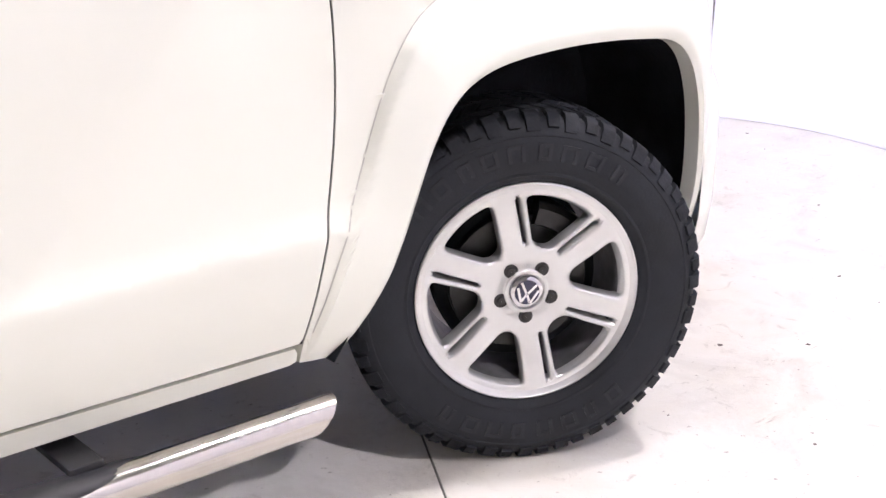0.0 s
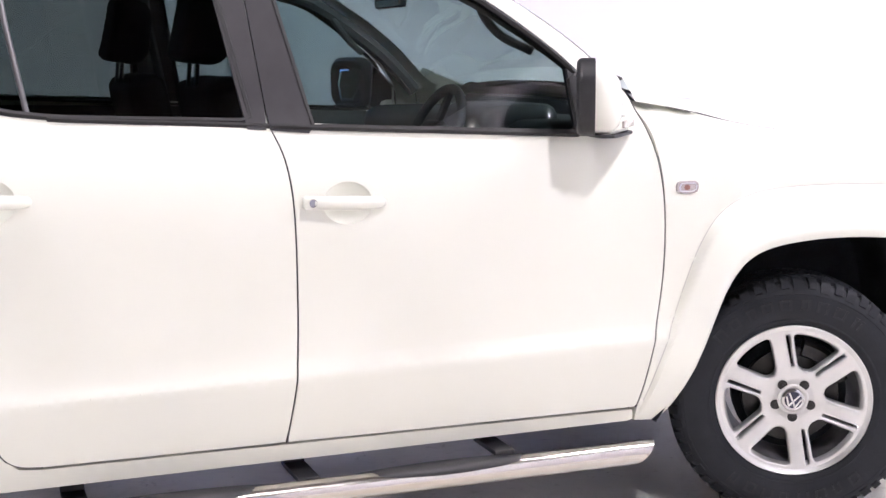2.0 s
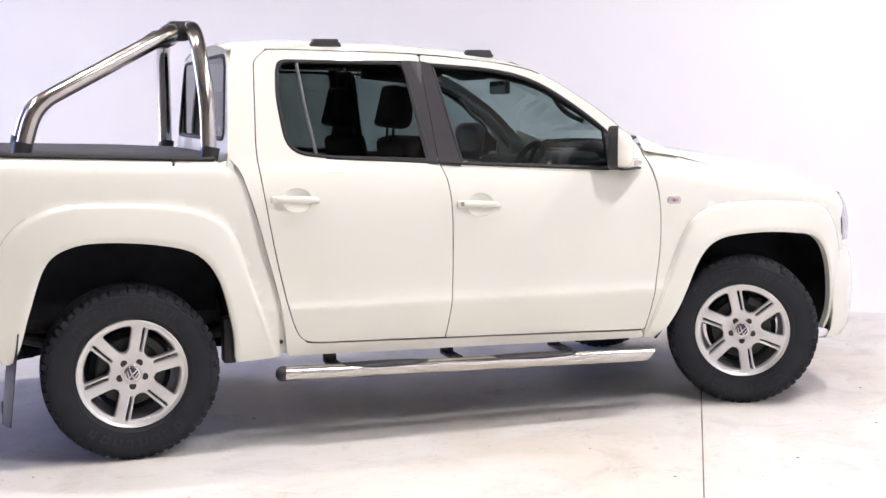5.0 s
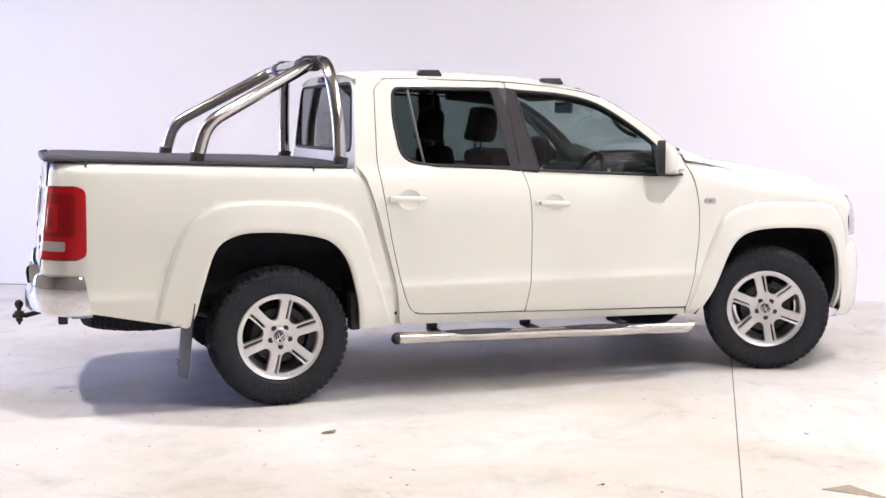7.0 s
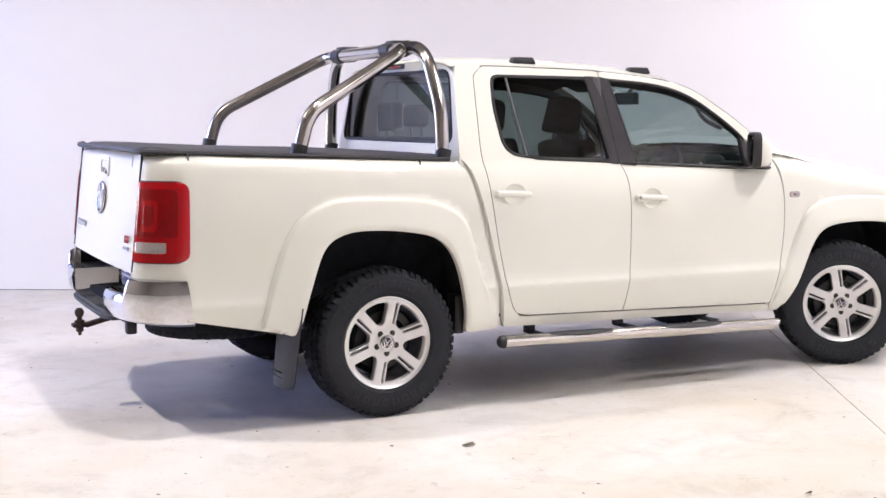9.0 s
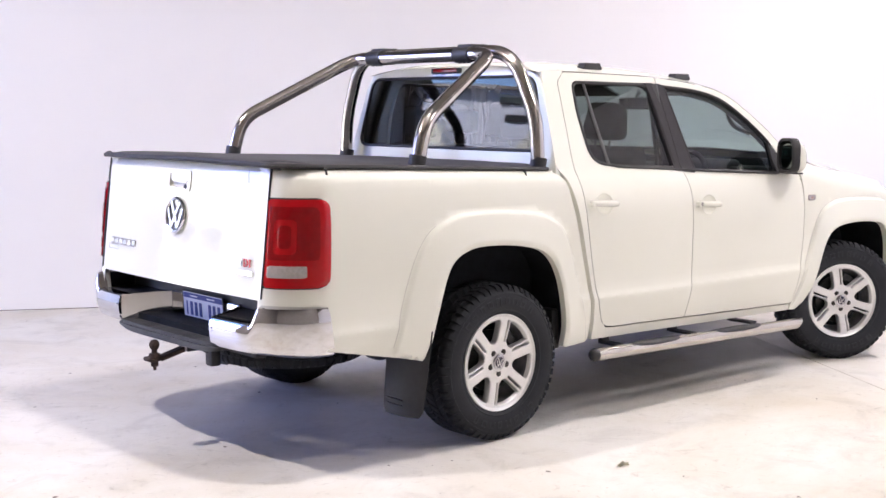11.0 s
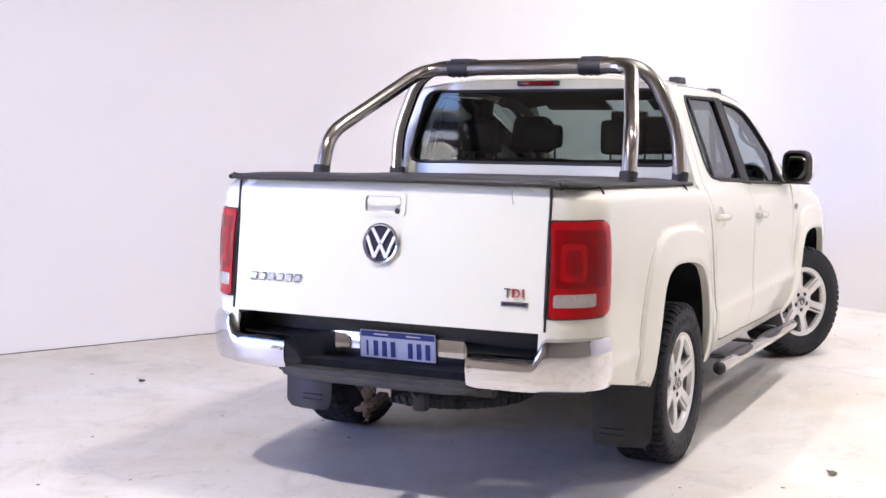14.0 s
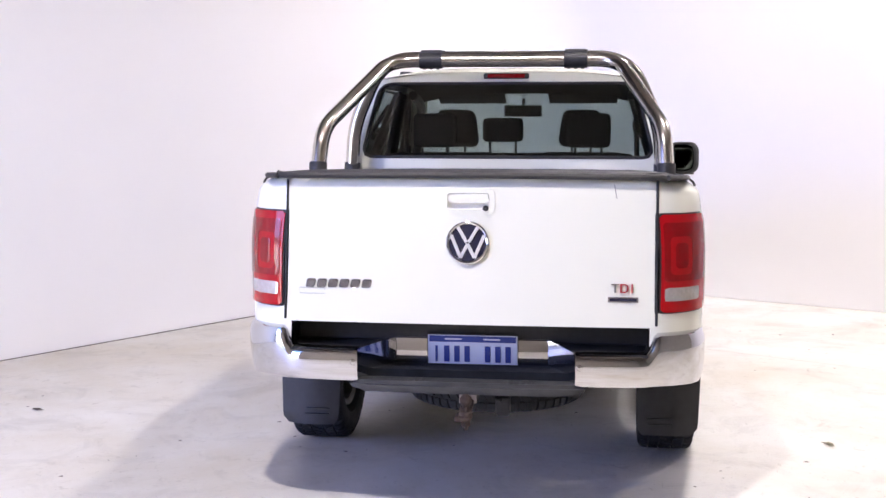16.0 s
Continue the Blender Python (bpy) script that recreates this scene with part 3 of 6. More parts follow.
def door_surface(p, out=0.0):
    x, z = p[:, 0], p[:, 1]
    y = DOOR_PROF(z) + out
    for hx, hz in HANDLES:
        r = np.hypot((x - hx - 0.012) / 0.068, (z - hz + 0.004) / 0.056)
        y = y - 0.020 * np.clip(1 - r ** 2, 0, 1) ** 0.8
    return np.stack([x, -y, z], 1)


def glass_surface(p):
    """Side glass: an even, slightly bowed sheet."""
    h = p[:, 1] - 1.31
    return np.stack([p[:, 0], -(0.866 - 0.318 * h - 0.036 * h * h), p[:, 1]], 1)


def handle_points():
    out = []
    for hx, hz in HANDLES:
        for f in (0.3, 0.55, 0.75, 0.88, 0.96, 1.0, 1.04, 1.15):
            for a in np.linspace(0, 2 * math.pi, 36, endpoint=False):
                out.append((hx + 0.012 + 0.068 * f * math.cos(a), hz - 0.004 + 0.056 * f * math.sin(a)))
    return np.array(out)


FENDER_TOP = curve1([(2.45, 1.345), (2.70, 1.305), (2.94, 1.250), (3.30, 1.200), (3.60, 1.145), (3.80, 1.090), (3.95, 1.04)])


def fender_surface(p, out=0.0):
    x, z = p[:, 0], p[:, 1]
    t = flare(p, ARCH_F_IN, ARCH_F_OUT)
    roll = 0.075 * np.clip(1 - (FENDER_TOP(x) - z) / 0.11, 0, 1) ** 2
    nose = 0.30 * np.clip((x - 3.52) / 0.45, 0, 1.1) ** 2.1
    k = np.clip(np.maximum(t * 5, (x - 3.5) / 0.1), 0, 1)
    y = BED_PROF(z) * (1 - k) + SMOOTH_PROF(z) * k - roll - nose + flare_bump(t) * np.where(x < 2.9, 0.35 + 0.65 * np.clip((z - 0.38) / 0.16, 0, 1), 1.0) * (1 - 0.3 * np.clip((x - 3.5) / 0.3, 0, 1)) + out
    return np.stack([x, -y, z], 1)


# door shut lines
CUT_FRONT = spline([(2.525, 1.335), (2.576, 1.190), (2.602, 1.03), (2.602, 0.82), (2.566, 0.58), (2.538, 0.424)], 6)
CUT_MID_LOW = spline([(1.445, 1.290), (1.478, 1.193), (1.494, 1.03), (1.492, 0.69), (1.462, 0.454)], 6)
CUT_REAR = spline([(0.640, 1.800), (0.604, 1.765), (0.597, 1.69), (0.588, 1.53), (0.583, 1.307), (0.628, 0.984), (0.696, 0.657), (0.740, 0.525), (0.780, 0.482), (0.846, 0.470)], 6)
GUTTER = curve1([(0.46, 1.812), (0.70, 1.820), (1.00, 1.815), (1.403, 1.803), (1.80, 1.765), (2.02, 1.713), (2.20, 1.613), (2.38, 1.485), (2.53, 1.338), (2.62, 1.25)])


def gutter_line(x0, x1, n=24, dz=0.0):
    xs = np.linspace(x0, x1, n)
    return np.stack([xs, GUTTER(xs) + dz], 1)


REAR_WIN = rounded([(0.708, 1.766, 0.05), (1.318, 1.758, 0.03), (1.402, 1.302, 0.015), (0.92, 1.322, 0.05), (0.725, 1.348, 0.09), (0.695, 1.60, 0.05)])
REAR_HOLE = rounded([(1.396, 1.770, 0.004), (1.438, 1.300, 0.004), (0.92, 1.315, 0.05), (0.716, 1.340, 0.10), (0.685, 1.60, 0.06), (0.700, 1.775, 0.05)])
FRONT_WIN_TOP = spline([(1.46, 1.752), (1.76, 1.727), (1.97, 1.678), (2.15, 1.578), (2.33, 1.440), (2.42, 1.335)], 8)
FRONT_HOLE = np.vstack([[(1.463, 1.300), (1.413, 1.768)], FRONT_WIN_TOP + np.array([0.004, 0.010]), [(2.44, 1.250), (2.40, 1.233)]])
FRONT_WIN = np.vstack([[(1.562, 1.284), (1.463, 1.750)], FRONT_WIN_TOP[1:-6], [(2.335, 1.40), (2.342, 1.247)]])


# ---- the pickup: panels, both sides ----
def build_side(mirror):
    sgn = 1 if mirror else -1

    def put(name, sh, material, parent, label=""):
        return panel(name, sh[0], sh[1], material, parent, label, mirror)

    # load bed side with its wheel flare
    tail = rounded([(-1.36, 1.239, 0), (-1.046, 1.239, 0.045), (-1.046, 0.851, 0.045), (-1.36, 0.851, 0)])
    top = [(x, bed_top(x)) for x in np.linspace(-1.30, 0.36, 30)]
    front = spline([(0.405, 1.310), (0.452, 1.270), (0.485, 1.20), (0.54, 1.01), (0.632, 0.66), (0.662, 0.412)], 6)
    arch = ARCH_R_IN[::-1]
    rear_low = [(-0.60, 0.480), (-0.80, 0.520), (-1.02, 0.565), (-1.30, 0.62)]
    outline = np.vstack([top, front, arch, rear_low, [(-1.30, 0.85)], tail[::-1][1:-1] * [1, 1], [(-1.30, 1.24)]])
    outline[:, 0] = np.maximum(outline[:, 0], -1.30)
    keep = [outline[0]]
    for q in outline[1:]:
        if np.linalg.norm(q - keep[-1]) > 1e-4:
            keep.append(q)
    sk = lambda g: flare(g, ARCH_R_IN, ARCH_R_OUT) > 0
    xs, zs = np.meshgrid(np.arange(-1.30, -0.99, 0.015), np.arange(0.6, 1.4, 0.03))
    ex = np.vstack([flare_points(ARCH_R_IN, ARCH_R_OUT), np.stack([xs.ravel(), zs.ravel()], 1),
                    [(x, z) for x in np.arange(-1.28, 0.66, 0.03) for z in (0.616, 0.630, 0.640, 0.652, 0.675) if flare(np.array([(x, z)]), ARCH_R_IN, ARCH_R_OUT)[0] == 0],
                    [(x, bed_top(x) - d) for x in np.arange(-1.28, 0.40, 0.03) for d in (0.012, 0.026, 0.042)]])
    bs = put("bed_side", sheet(np.array(keep), bed_surface, 0.035, extra=ex, depth=0.035, skip=sk, edge=0.022, inward=(0, 1, 0)), PAINT, truck, "white load-bed side with a flared wheel arch")

    # cab rear pillar and sill
    cut = CUT_REAR + np.array([-0.005, 0.0])
    cut[-6:, 1] -= 0.007
    outline = np.vstack([[(0.500, 1.822)], gutter_line(0.56, 0.66, 4, 0.006), cut, [(1.462, 0.447), (2.530, 0.417), (2.536, 0.378), (0.695, 0.412)],
                         spline([(0.664, 0.66), (0.575, 1.01), (0.520, 1.20), (0.492, 1.275), (0.452, 1.325)], 5), [(0.458, 1.50), (0.478, 1.70)]])
    ex = np.array([(x, z) for x in np.arange(0.55, 0.75, 0.02) for z in (0.616, 0.630, 0.640, 0.652, 0.675)])
    put("cab_side", sheet(outline, door_surface, 0.03, depth=0.04, edge=0.02, extra=ex), PAINT, truck, "white rear cab pillar and door sill")

    crease = np.array([(x, z) for x in np.arange(0.6, 2.66, 0.03) for z in (0.616, 0.630, 0.640, 0.652, 0.675)])
    shoulder = np.array([(x, z) for x in np.arange(0.55, 2.66, 0.035) for z in (1.20, 1.225, 1.25, 1.275, 1.30, 1.32)])
    ex = np.vstack([crease, shoulder, handle_points()])
    near = lambda g: sum((np.hypot((g[:, 0] - hx) / 0.1, (g[:, 1] - hz) / 0.085) < 1).astype(int) for hx, hz in HANDLES) > 0
    # rear door
    outline = np.vstack([CUT_REAR, [(1.458, 0.455)], CUT_MID_LOW[::-1][1:] - np.array([0.0025, 0]), [(1.400, 1.801)], gutter_line(1.38, 0.66, 20, -0.002)])
    rd = put("rear_door", sheet(outline, door_surface, 0.04, [REAR_HOLE], ex, 0.03, near, edge=0.018), PAINT, truck, "white rear passenger door")
    # front door
    outline = np.vstack([CUT_MID_LOW + np.array([0.0025, 0]), [(2.534, 0.426)], CUT_FRONT[::-1] - np.array([0.0025, 0]), gutter_line(2.51, 1.408, 40, -0.002)])
    fd = put("front_door", sheet(outline, door_surface, 0.04, [FRONT_HOLE], ex, 0.03, near, edge=0.018), PAINT, truck, "white front door")

    # glass, pillar films, window seals
    put("window_glass", sheet(REAR_WIN, glass_surface, 0.05, depth=0), DARKGLASS, rd, "dark privacy glass")
    put("window_glass", sheet(FRONT_WIN, glass_surface, 0.05, depth=0), FRONTGLASS, fd, "lightly tinted side glass")
    put("pillar_film", sheet(np.array([(1.310, 1.772), (1.4005, 1.772), (1.4435, 1.279), (1.388, 1.281)]), lambda p: door_surface(p, 0.004), 0.05, depth=0.012), PILLAR, rd, "satin black pillar film")
    put("pillar_film", sheet(np.array([(1.4040, 1.772), (1.470, 1.758), (1.572, 1.266), (1.4465, 1.279)]), lambda p: door_surface(p, 0.004), 0.05, depth=0.012), PILLAR, fd, "satin black pillar film")
    put("mirror_base", sheet(np.array([(2.330, 1.425), (2.43, 1.335), (2.455, 1.240), (2.335, 1.243)]), lambda p: door_surface(p, 0.004), 0.04, depth=0.03), BLACK, fd, "black triangular mirror base")

    def seal(outline, parent, r=0.008, off=-0.002, closed=True):
        o = resample(outline, 0.03, closed)
        q = door_surface(o, off)
        if mirror:
            q = q * [1, -1, 1]
        part("window_seal", tube(q, r, 6, closed=closed, cap=False), SEAL, parent)

    seal(REAR_WIN, rd, 0.009)
    seal(FRONT_WIN, fd, 0.009)
    # upright divider of the rear glass
    d = door_surface(np.array([(0.800, 1.756), (0.822, 1.55), (0.857, 1.325)]), -0.004)
    if mirror:
        d = d * [1, -1, 1]
    part("glass_divider", tube(d, 0.0075, 12), DIVIDER, rd, "slim grey divider bar")
    # belt moulding
    for pr, xs in ((rd, (0.90, 1.445)), (fd, (1.450, 2.33))):
        ln = np.array([(x, np.interp(x, [0.74, 0.92, 1.44, 2.34], [1.336, 1.319, 1.289, 1.242])) for x in np.linspace(*xs, 20)])
        seal(ln, pr, 0.008, 0.0 if pr is rd else 0.004, False)

    # door handles
    for pr, (hx, hz), lock in ((rd, HANDLES[0], False), (fd, HANDLES[1], True)):
        y0 = float(DOOR_PROF(hz))
        ctr = [(hx - 0.098, y0 + 0.002, hz + 0.004), (hx - 0.080, y0 + 0.020, hz + 0.003), (hx - 0.03, y0 + 0.030, hz + 0.001), (hx + 0.03, y0 + 0.030, hz - 0.001), (hx + 0.085, y0 + 0.020, hz - 0.004), (hx + 0.105, y0 + 0.002, hz - 0.006)]
        c = spline(ctr, 5)
        bm = tube([(x, sgn * y, z) for x, y, z in c], [0.013 + 0.005 * math.sin(math.pi * k / (len(c) - 1)) for k in range(len(c))], 12)
        for v in bm.verts:
            v.co.y = sgn * (y0 + (abs(v.co.y) - y0) * 0.95)
        h = part("door_handle", bm, PAINT, pr, "white pull handle over a scooped recess")
        bm = bmesh.new()
        box(bm, (hx - 0.112, min(sgn * y0, sgn * (y0 + 0.030)), hz - 0.014), (hx - 0.066, max(sgn * y0, sgn * (y0 + 0.030)), hz + 0.020), 0.009, 3)
        part("handle_cap", bm, PAINT, pr)
        if lock:
            bm = lathe([(0.0005, 0.0), (0.0095, 0.0), (0.0105, -0.003)], 20)
            part("key_lock", bm, BADGEGREY, pr, "round key barrel", m=pose(hx - 0.092, sgn * (y0 + 0.032), hz + 0.004, 0, 0, 0 if not mirror else 180))

    # dark shut gaps round the doors
    for line, own in ((CUT_REAR, rd), (CUT_MID_LOW, fd), (CUT_FRONT, fd)):
        q = door_surface(resample(line, 0.03) + (0 if own is fd else np.array([-0.0025, 0.0])), -0.0045)
        if mirror:
            q = q * [1, -1, 1]
        part("shut_gap", tube(q, 0.0032, 6, cap=False), SEAL, own)

    # front fender
    back = CUT_FRONT[::-1] + np.array([0.0025, 0])
    top = [(x, float(FENDER_TOP(x))) for x in np.linspace(2.56, 3.70, 30)]
    nose = [(3.74, 1.02), (3.715, 0.94), (3.73, 0.86), (3.755, 0.80), (3.745, 0.70), (3.735, 0.50), (3.72, 0.36)]
    outline = np.vstack([[(2.542, 0.380)], back, top, nose, ARCH_F_IN[::-1]])
    sk = lambda g: flare(g, ARCH_F_IN, ARCH_F_OUT) > 0
    ex = np.vstack([flare_points(ARCH_F_IN, ARCH_F_OUT), [(x, FENDER_TOP(x) - d) for x in np.arange(2.6, 3.7, 0.03) for d in (0.012, 0.03, 0.05, 0.07, 0.09, 0.11)],
                    [(x, z) for x in np.arange(2.55, 2.75, 0.02) for z in (0.616, 0.630, 0.640, 0.652, 0.675) if flare(np.array([(x, z)]), ARCH_F_IN, ARCH_F_OUT)[0] == 0]])
    ff = put("front_fender", sheet(outline, fender_surface, 0.035, extra=ex, depth=0.04, skip=sk, edge=0.02), PAINT, truck, "white front fender with a flared arch")
    for line, fn, own, lo in ((ARCH_F_OUT, fender_surface, ff, 0.42), (ARCH_R_OUT, bed_surface, bs, 0.50)):
        q = resample(line[(line[:, 1] > lo) & (line[:, 0] < (-0.42 if own is bs else 9))], 0.02)
        q = fn(q, 0.0013)
        if mirror:
            q = q * [1, -1, 1]
        part("flare_seam", tube(q, 0.0014, 6, cap=False), SEAM, own)
    # side indicator
    o = rounded([(2.638, 1.098, 0.016), (2.712, 1.098, 0.016), (2.712, 1.062, 0.016), (2.638, 1.062, 0.016)])
    ind = put("side_indicator", sheet(o, lambda p: fender_surface(p, 0.008), 0.012, depth=0.01), CLEARLENS, ff, "small clear oval side indicator")
    o = rounded([(2.648, 1.090, 0.01), (2.702, 1.090, 0.01), (2.702, 1.070, 0.01), (2.648, 1.070, 0.01)])
    put("lens_rim", sheet(rounded([(2.644, 1.093, 0.012), (2.706, 1.093, 0.012), (2.706, 1.067, 0.012), (2.644, 1.067, 0.012)]), lambda p: fender_surface(p, 0.0095), 0.012, [o], depth=0.002), CHROME, ind)
    o = rounded([(2.662, 1.087, 0.008), (2.682, 1.087, 0.008), (2.682, 1.072, 0.008), (2.662, 1.072, 0.008)])
    put("bulb", sheet(o, lambda p: fender_surface(p, 0.0100), 0.008, depth=0.002), AMBER, ind)

    # wheel wells
    for arch, cx in ((ARCH_R_IN, HUB_R), (ARCH_F_IN, HUB_F)):
        a = resample(arch, 0.05)
        c = np.array([cx, 0.45])
        grown = c + (a - c) * 1.035
        grown[0, 1], grown[-1, 1] = a[0, 1] - 0.0, a[-1, 1] - 0.0
        m = len(a)
        ys = (0.925, 0.84, 0.70, 0.52)
        pts = [(g[0], sgn * y, g[1]) for y in ys for g in grown]
        faces = [(i * m + j, i * m + j + 1, (i + 1) * m + j + 1, (i + 1) * m + j) for i in range(len(ys) - 1) for j in range(m - 1)]
        k = len(pts)
        pts.append((cx, sgn * 0.52, 0.42))
        faces += [((len(ys) - 1) * m + j, (len(ys) - 1) * m + j + 1, k) for j in range(m - 1)]
        me = mesh_of("wheel_well", pts, faces)
        link("wheel_well", me, LINER, truck, "black wheel arch liner")

    # tail lamp
    o = rounded([(-1.296, 1.236, 0.012), (-1.050, 1.236, 0.04), (-1.050, 0.854, 0.04), (-1.296, 0.854, 0.012)])
    tl = put("tail_lamp", sheet(o, lambda p: bed_surface(p, 0.009), 0.02, depth=0.03, inward=(1, 0.15, 0)), REDLENS, truck, "tall red tail lamp wrapping the rear corner")
    put("lamp_surround", sheet(rounded([(-1.302, 1.242, 0.012), (-1.044, 1.242, 0.044), (-1.044, 0.848, 0.044), (-1.302, 0.848, 0.012)]), lambda p: bed_surface(p, 0.002), 0.02, [rounded([(-1.294, 1.232, 0.012), (-1.054, 1.232, 0.04), (-1.054, 0.858, 0.04), (-1.294, 0.858, 0.012)])], depth=0.01, inward=(1, 0.15, 0)), SEAL, tl)
    o = rounded([(-1.285, 1.205, 0.012), (-1.075, 1.205, 0.03), (-1.075, 0.975, 0.012), (-1.285, 0.975, 0.012)])
    hole = rounded([(-1.262, 1.150, 0.02), (-1.165, 1.150, 0.02), (-1.165, 1.000, 0.02), (-1.262, 1.000, 0.02)])
    put("dark_lens", sheet(o, lambda p: bed_surface(p, 0.0115), 0.016, [hole], depth=0.002), REDDARK, tl, "darker red inner lens")
    o = rounded([(-1.240, 1.125, 0.014), (-1.188, 1.125, 0.014), (-1.188, 1.025, 0.014), (-1.240, 1.025, 0.014)])
    put("brake_lens", sheet(o, lambda p: bed_surface(p, 0.0125), 0.016, depth=0.003), REDDARK, tl)
    o = rounded([(-1.280, 0.950, 0.005), (-1.122, 0.950, 0.005), (-1.122, 0.898, 0.005), (-1.280, 0.898, 0.005)])
    put("reversing_lens", sheet(o, lambda p: bed_surface(p, 0.012), 0.016, depth=0.003), CLEARLENS, tl, "clear reversing lens strip")

    # side step
    x0, x1, yc = 0.635, 2.53, 0.965
    zc = lambda x: 0.342 - 0.020 * (x - x0)
    xs = np.linspace(x0 + 0.02, x1, 40)
    bm = tube([(x, sgn * yc, zc(x)) for x in xs], 0.034, 20)
    for v in bm.verts:
        if v.co.x > x1 - 0.005:
            v.co.x += (v.co.z - zc(x1)) * 0.9
    st = part("side_step", bm, STEEL, truck, "polished stainless tube side step")
    bm = bmesh.new()
    bmesh.ops.create_uvsphere(bm, u_segments=16, v_segments=10, radius=0.0355, matrix=pose(x0 + 0.025, sgn * yc, zc(x0)))
    part("end_cap", bm, BLACK, st, "black rubber end cap")
    for a, b in ((0.83, 1.47), (1.57, 2.245)):
        bm = bmesh.new()
        bmesh.ops.create_uvsphere(bm, u_segments=40, v_segments=12, radius=1.0)
        for v in bm.verts:
            f = v.co.x
            v.co = Vector(((a + b) / 2 + f * (b - a) / 2, sgn * (yc - 0.006) + v.co.y * 0.0385, zc((a + b) / 2 + f * (b - a) / 2) + 0.019 + v.co.z * 0.021))
        part("tread_pad", bm, BLACK, st, "black ribbed rubber tread pad")
    for x in (0.92, 1.51, 2.085):
        bm = bmesh.new()
        box(bm, (x - 0.03, min(sgn * 0.80, sgn * 0.955), 0.348), (x + 0.03, max(sgn * 0.80, sgn * 0.955), 0.362), 0.003)
        box(bm, (x - 0.03, min(sgn * 0.78, sgn * 0.81), 0.35), (x + 0.03, max(sgn * 0.78, sgn * 0.81), 0.47), 0.003)
        part("step_bracket", bm, BLACK, st, smooth=False)

    # painted channel between bed and cab
    o = np.array([(0.40, 1.30), (0.46, 1.32), (0.53, 1.24), (0.60, 1.01), (0.69, 0.66), (0.72, 0.42), (0.63, 0.42), (0.60, 0.66), (0.50, 1.01), (0.45, 1.22)])
    put("cab_gap_channel", sheet(o, lambda p: door_surface(p, -0.030), 0.03, depth=0.0), PAINT_IN, truck, "painted channel between bed and cab")

    part("drain_plug", lathe([(0.0005, -0.006), (0.008, -0.005), (0.010, 0.0)], 14), BLACK, truck, m=pose(0.667, sgn * (float(DOOR_PROF(0.479)) - 0.024), 0.479, 0, 0, 0 if not mirror else 180))
    bm = bmesh.new()
    box(bm, (0.405, min(sgn * 0.80, sgn * 0.895), 0.392), (0.462, max(sgn * 0.80, sgn * 0.895), 0.60), 0.012, 2)
    part("liner_end", bm, BLACK, truck, "black end of the arch liner")
    # mud flap
    bm = bmesh.new()
    yi, yo = 0.680, 0.980
    ys = np.linspace(yi, yo, 8)
    zs = np.linspace(0.60, 0.185, 16)
    vs = [[bm.verts.new((-0.515 - 0.045 * (0.60 - z) / 0.4 + 0.06 * ((y - 0.8) / 0.13) ** 2 * 0.3, sgn * (0.805 + (y - 0.805) * (1 - 0.10 * min(1, (0.60 - z) / 0.41) - 0.16 * max(0, (0.225 - z) / 0.04) ** 2)), z)) for y in ys] for z in zs]
    for i in range(15):
        for j in range(7):
            bm.faces.new((vs[i][j], vs[i + 1][j], vs[i + 1][j + 1], vs[i][j + 1]))
    bmesh.ops.recalc_face_normals(bm, faces=bm.faces)
    bmesh.ops.solidify(bm, geom=list(bm.faces), thickness=0.006)
    fl = part("mud_flap", bm, BLACK, truck, "black moulded mud flap behind the rear wheel")
    for k in range(2):
        bm = bmesh.new()
        box(bm, (-0.5595, min(sgn * 0.735, sgn * 0.848), 0.232 + 0.026 * k), (-0.550, max(sgn * 0.735, sgn * 0.848), 0.238 + 0.026 * k), 0.002, 1)
        part("flap_rib", bm, BLACK, fl)

    # door mirror, its shell turned in towards the driver
    mt = pose(2.297, sgn * 1.012, 1.352, 0, 0, 28 * sgn)

    def blk(lo, hi, bev, seg=4):
        bm = bmesh.new()
        box(bm, (lo[0], min(sgn * lo[1], sgn * hi[1]), lo[2]), (hi[0], max(sgn * lo[1], sgn * hi[1]), hi[2]), bev, seg)
        return bm

    bm = blk((-0.010, -0.102, -0.104), (0.026, 0.104, 0.104), 0.0, 1)
    up = [e for e in bm.edges if abs(e.verts[0].co.x - e.verts[1].co.x) > 0.03]
    bmesh.ops.bevel(bm, geom=up, offset=0.062, segments=7, profile=0.5, affect="EDGES")
    for f in [f for f in bm.faces if len(f.verts) > 8 and f.calc_center_median().x < 0]:
        for width, push in ((0.003, -0.007), (0.006, -0.005), (0.005, -0.001), (0.004, 0.012)):
            bmesh.ops.inset_region(bm, faces=[f], thickness=width)
            bmesh.ops.translate(bm, vec=(push, 0, 0), verts=list(f.verts))
    mr = part("door_mirror", bm, BLACK, truck, "door mirror with black shell and white cap", m=mt)
    # cap: a shallow dome with the shell's rounded outline
    rim = rounded([(-0.094, -0.096, 0.08), (0.094, -0.096, 0.08), (0.094, 0.096, 0.08), (-0.094, 0.096, 0.08)])
    bm = bmesh.new()
    rings = []
    for gx0, k in ((0.024, 1.0), (0.034, 1.0), (0.058, 0.94), (0.078, 0.83), (0.092, 0.64), (0.100, 0.36), (0.102, 0.05)):
        rings.append([bm.verts.new((gx0, sgn * a * k, b * k - 0.25 * (gx0 - 0.024))) for a, b in rim])
    for a, b in zip(rings[:-1], rings[1:]):
        for q in range(len(rim)):
            bm.faces.new((a[q], a[(q + 1) % len(rim)], b[(q + 1) % len(rim)], b[q]))
    bm.faces.new(rings[-1])
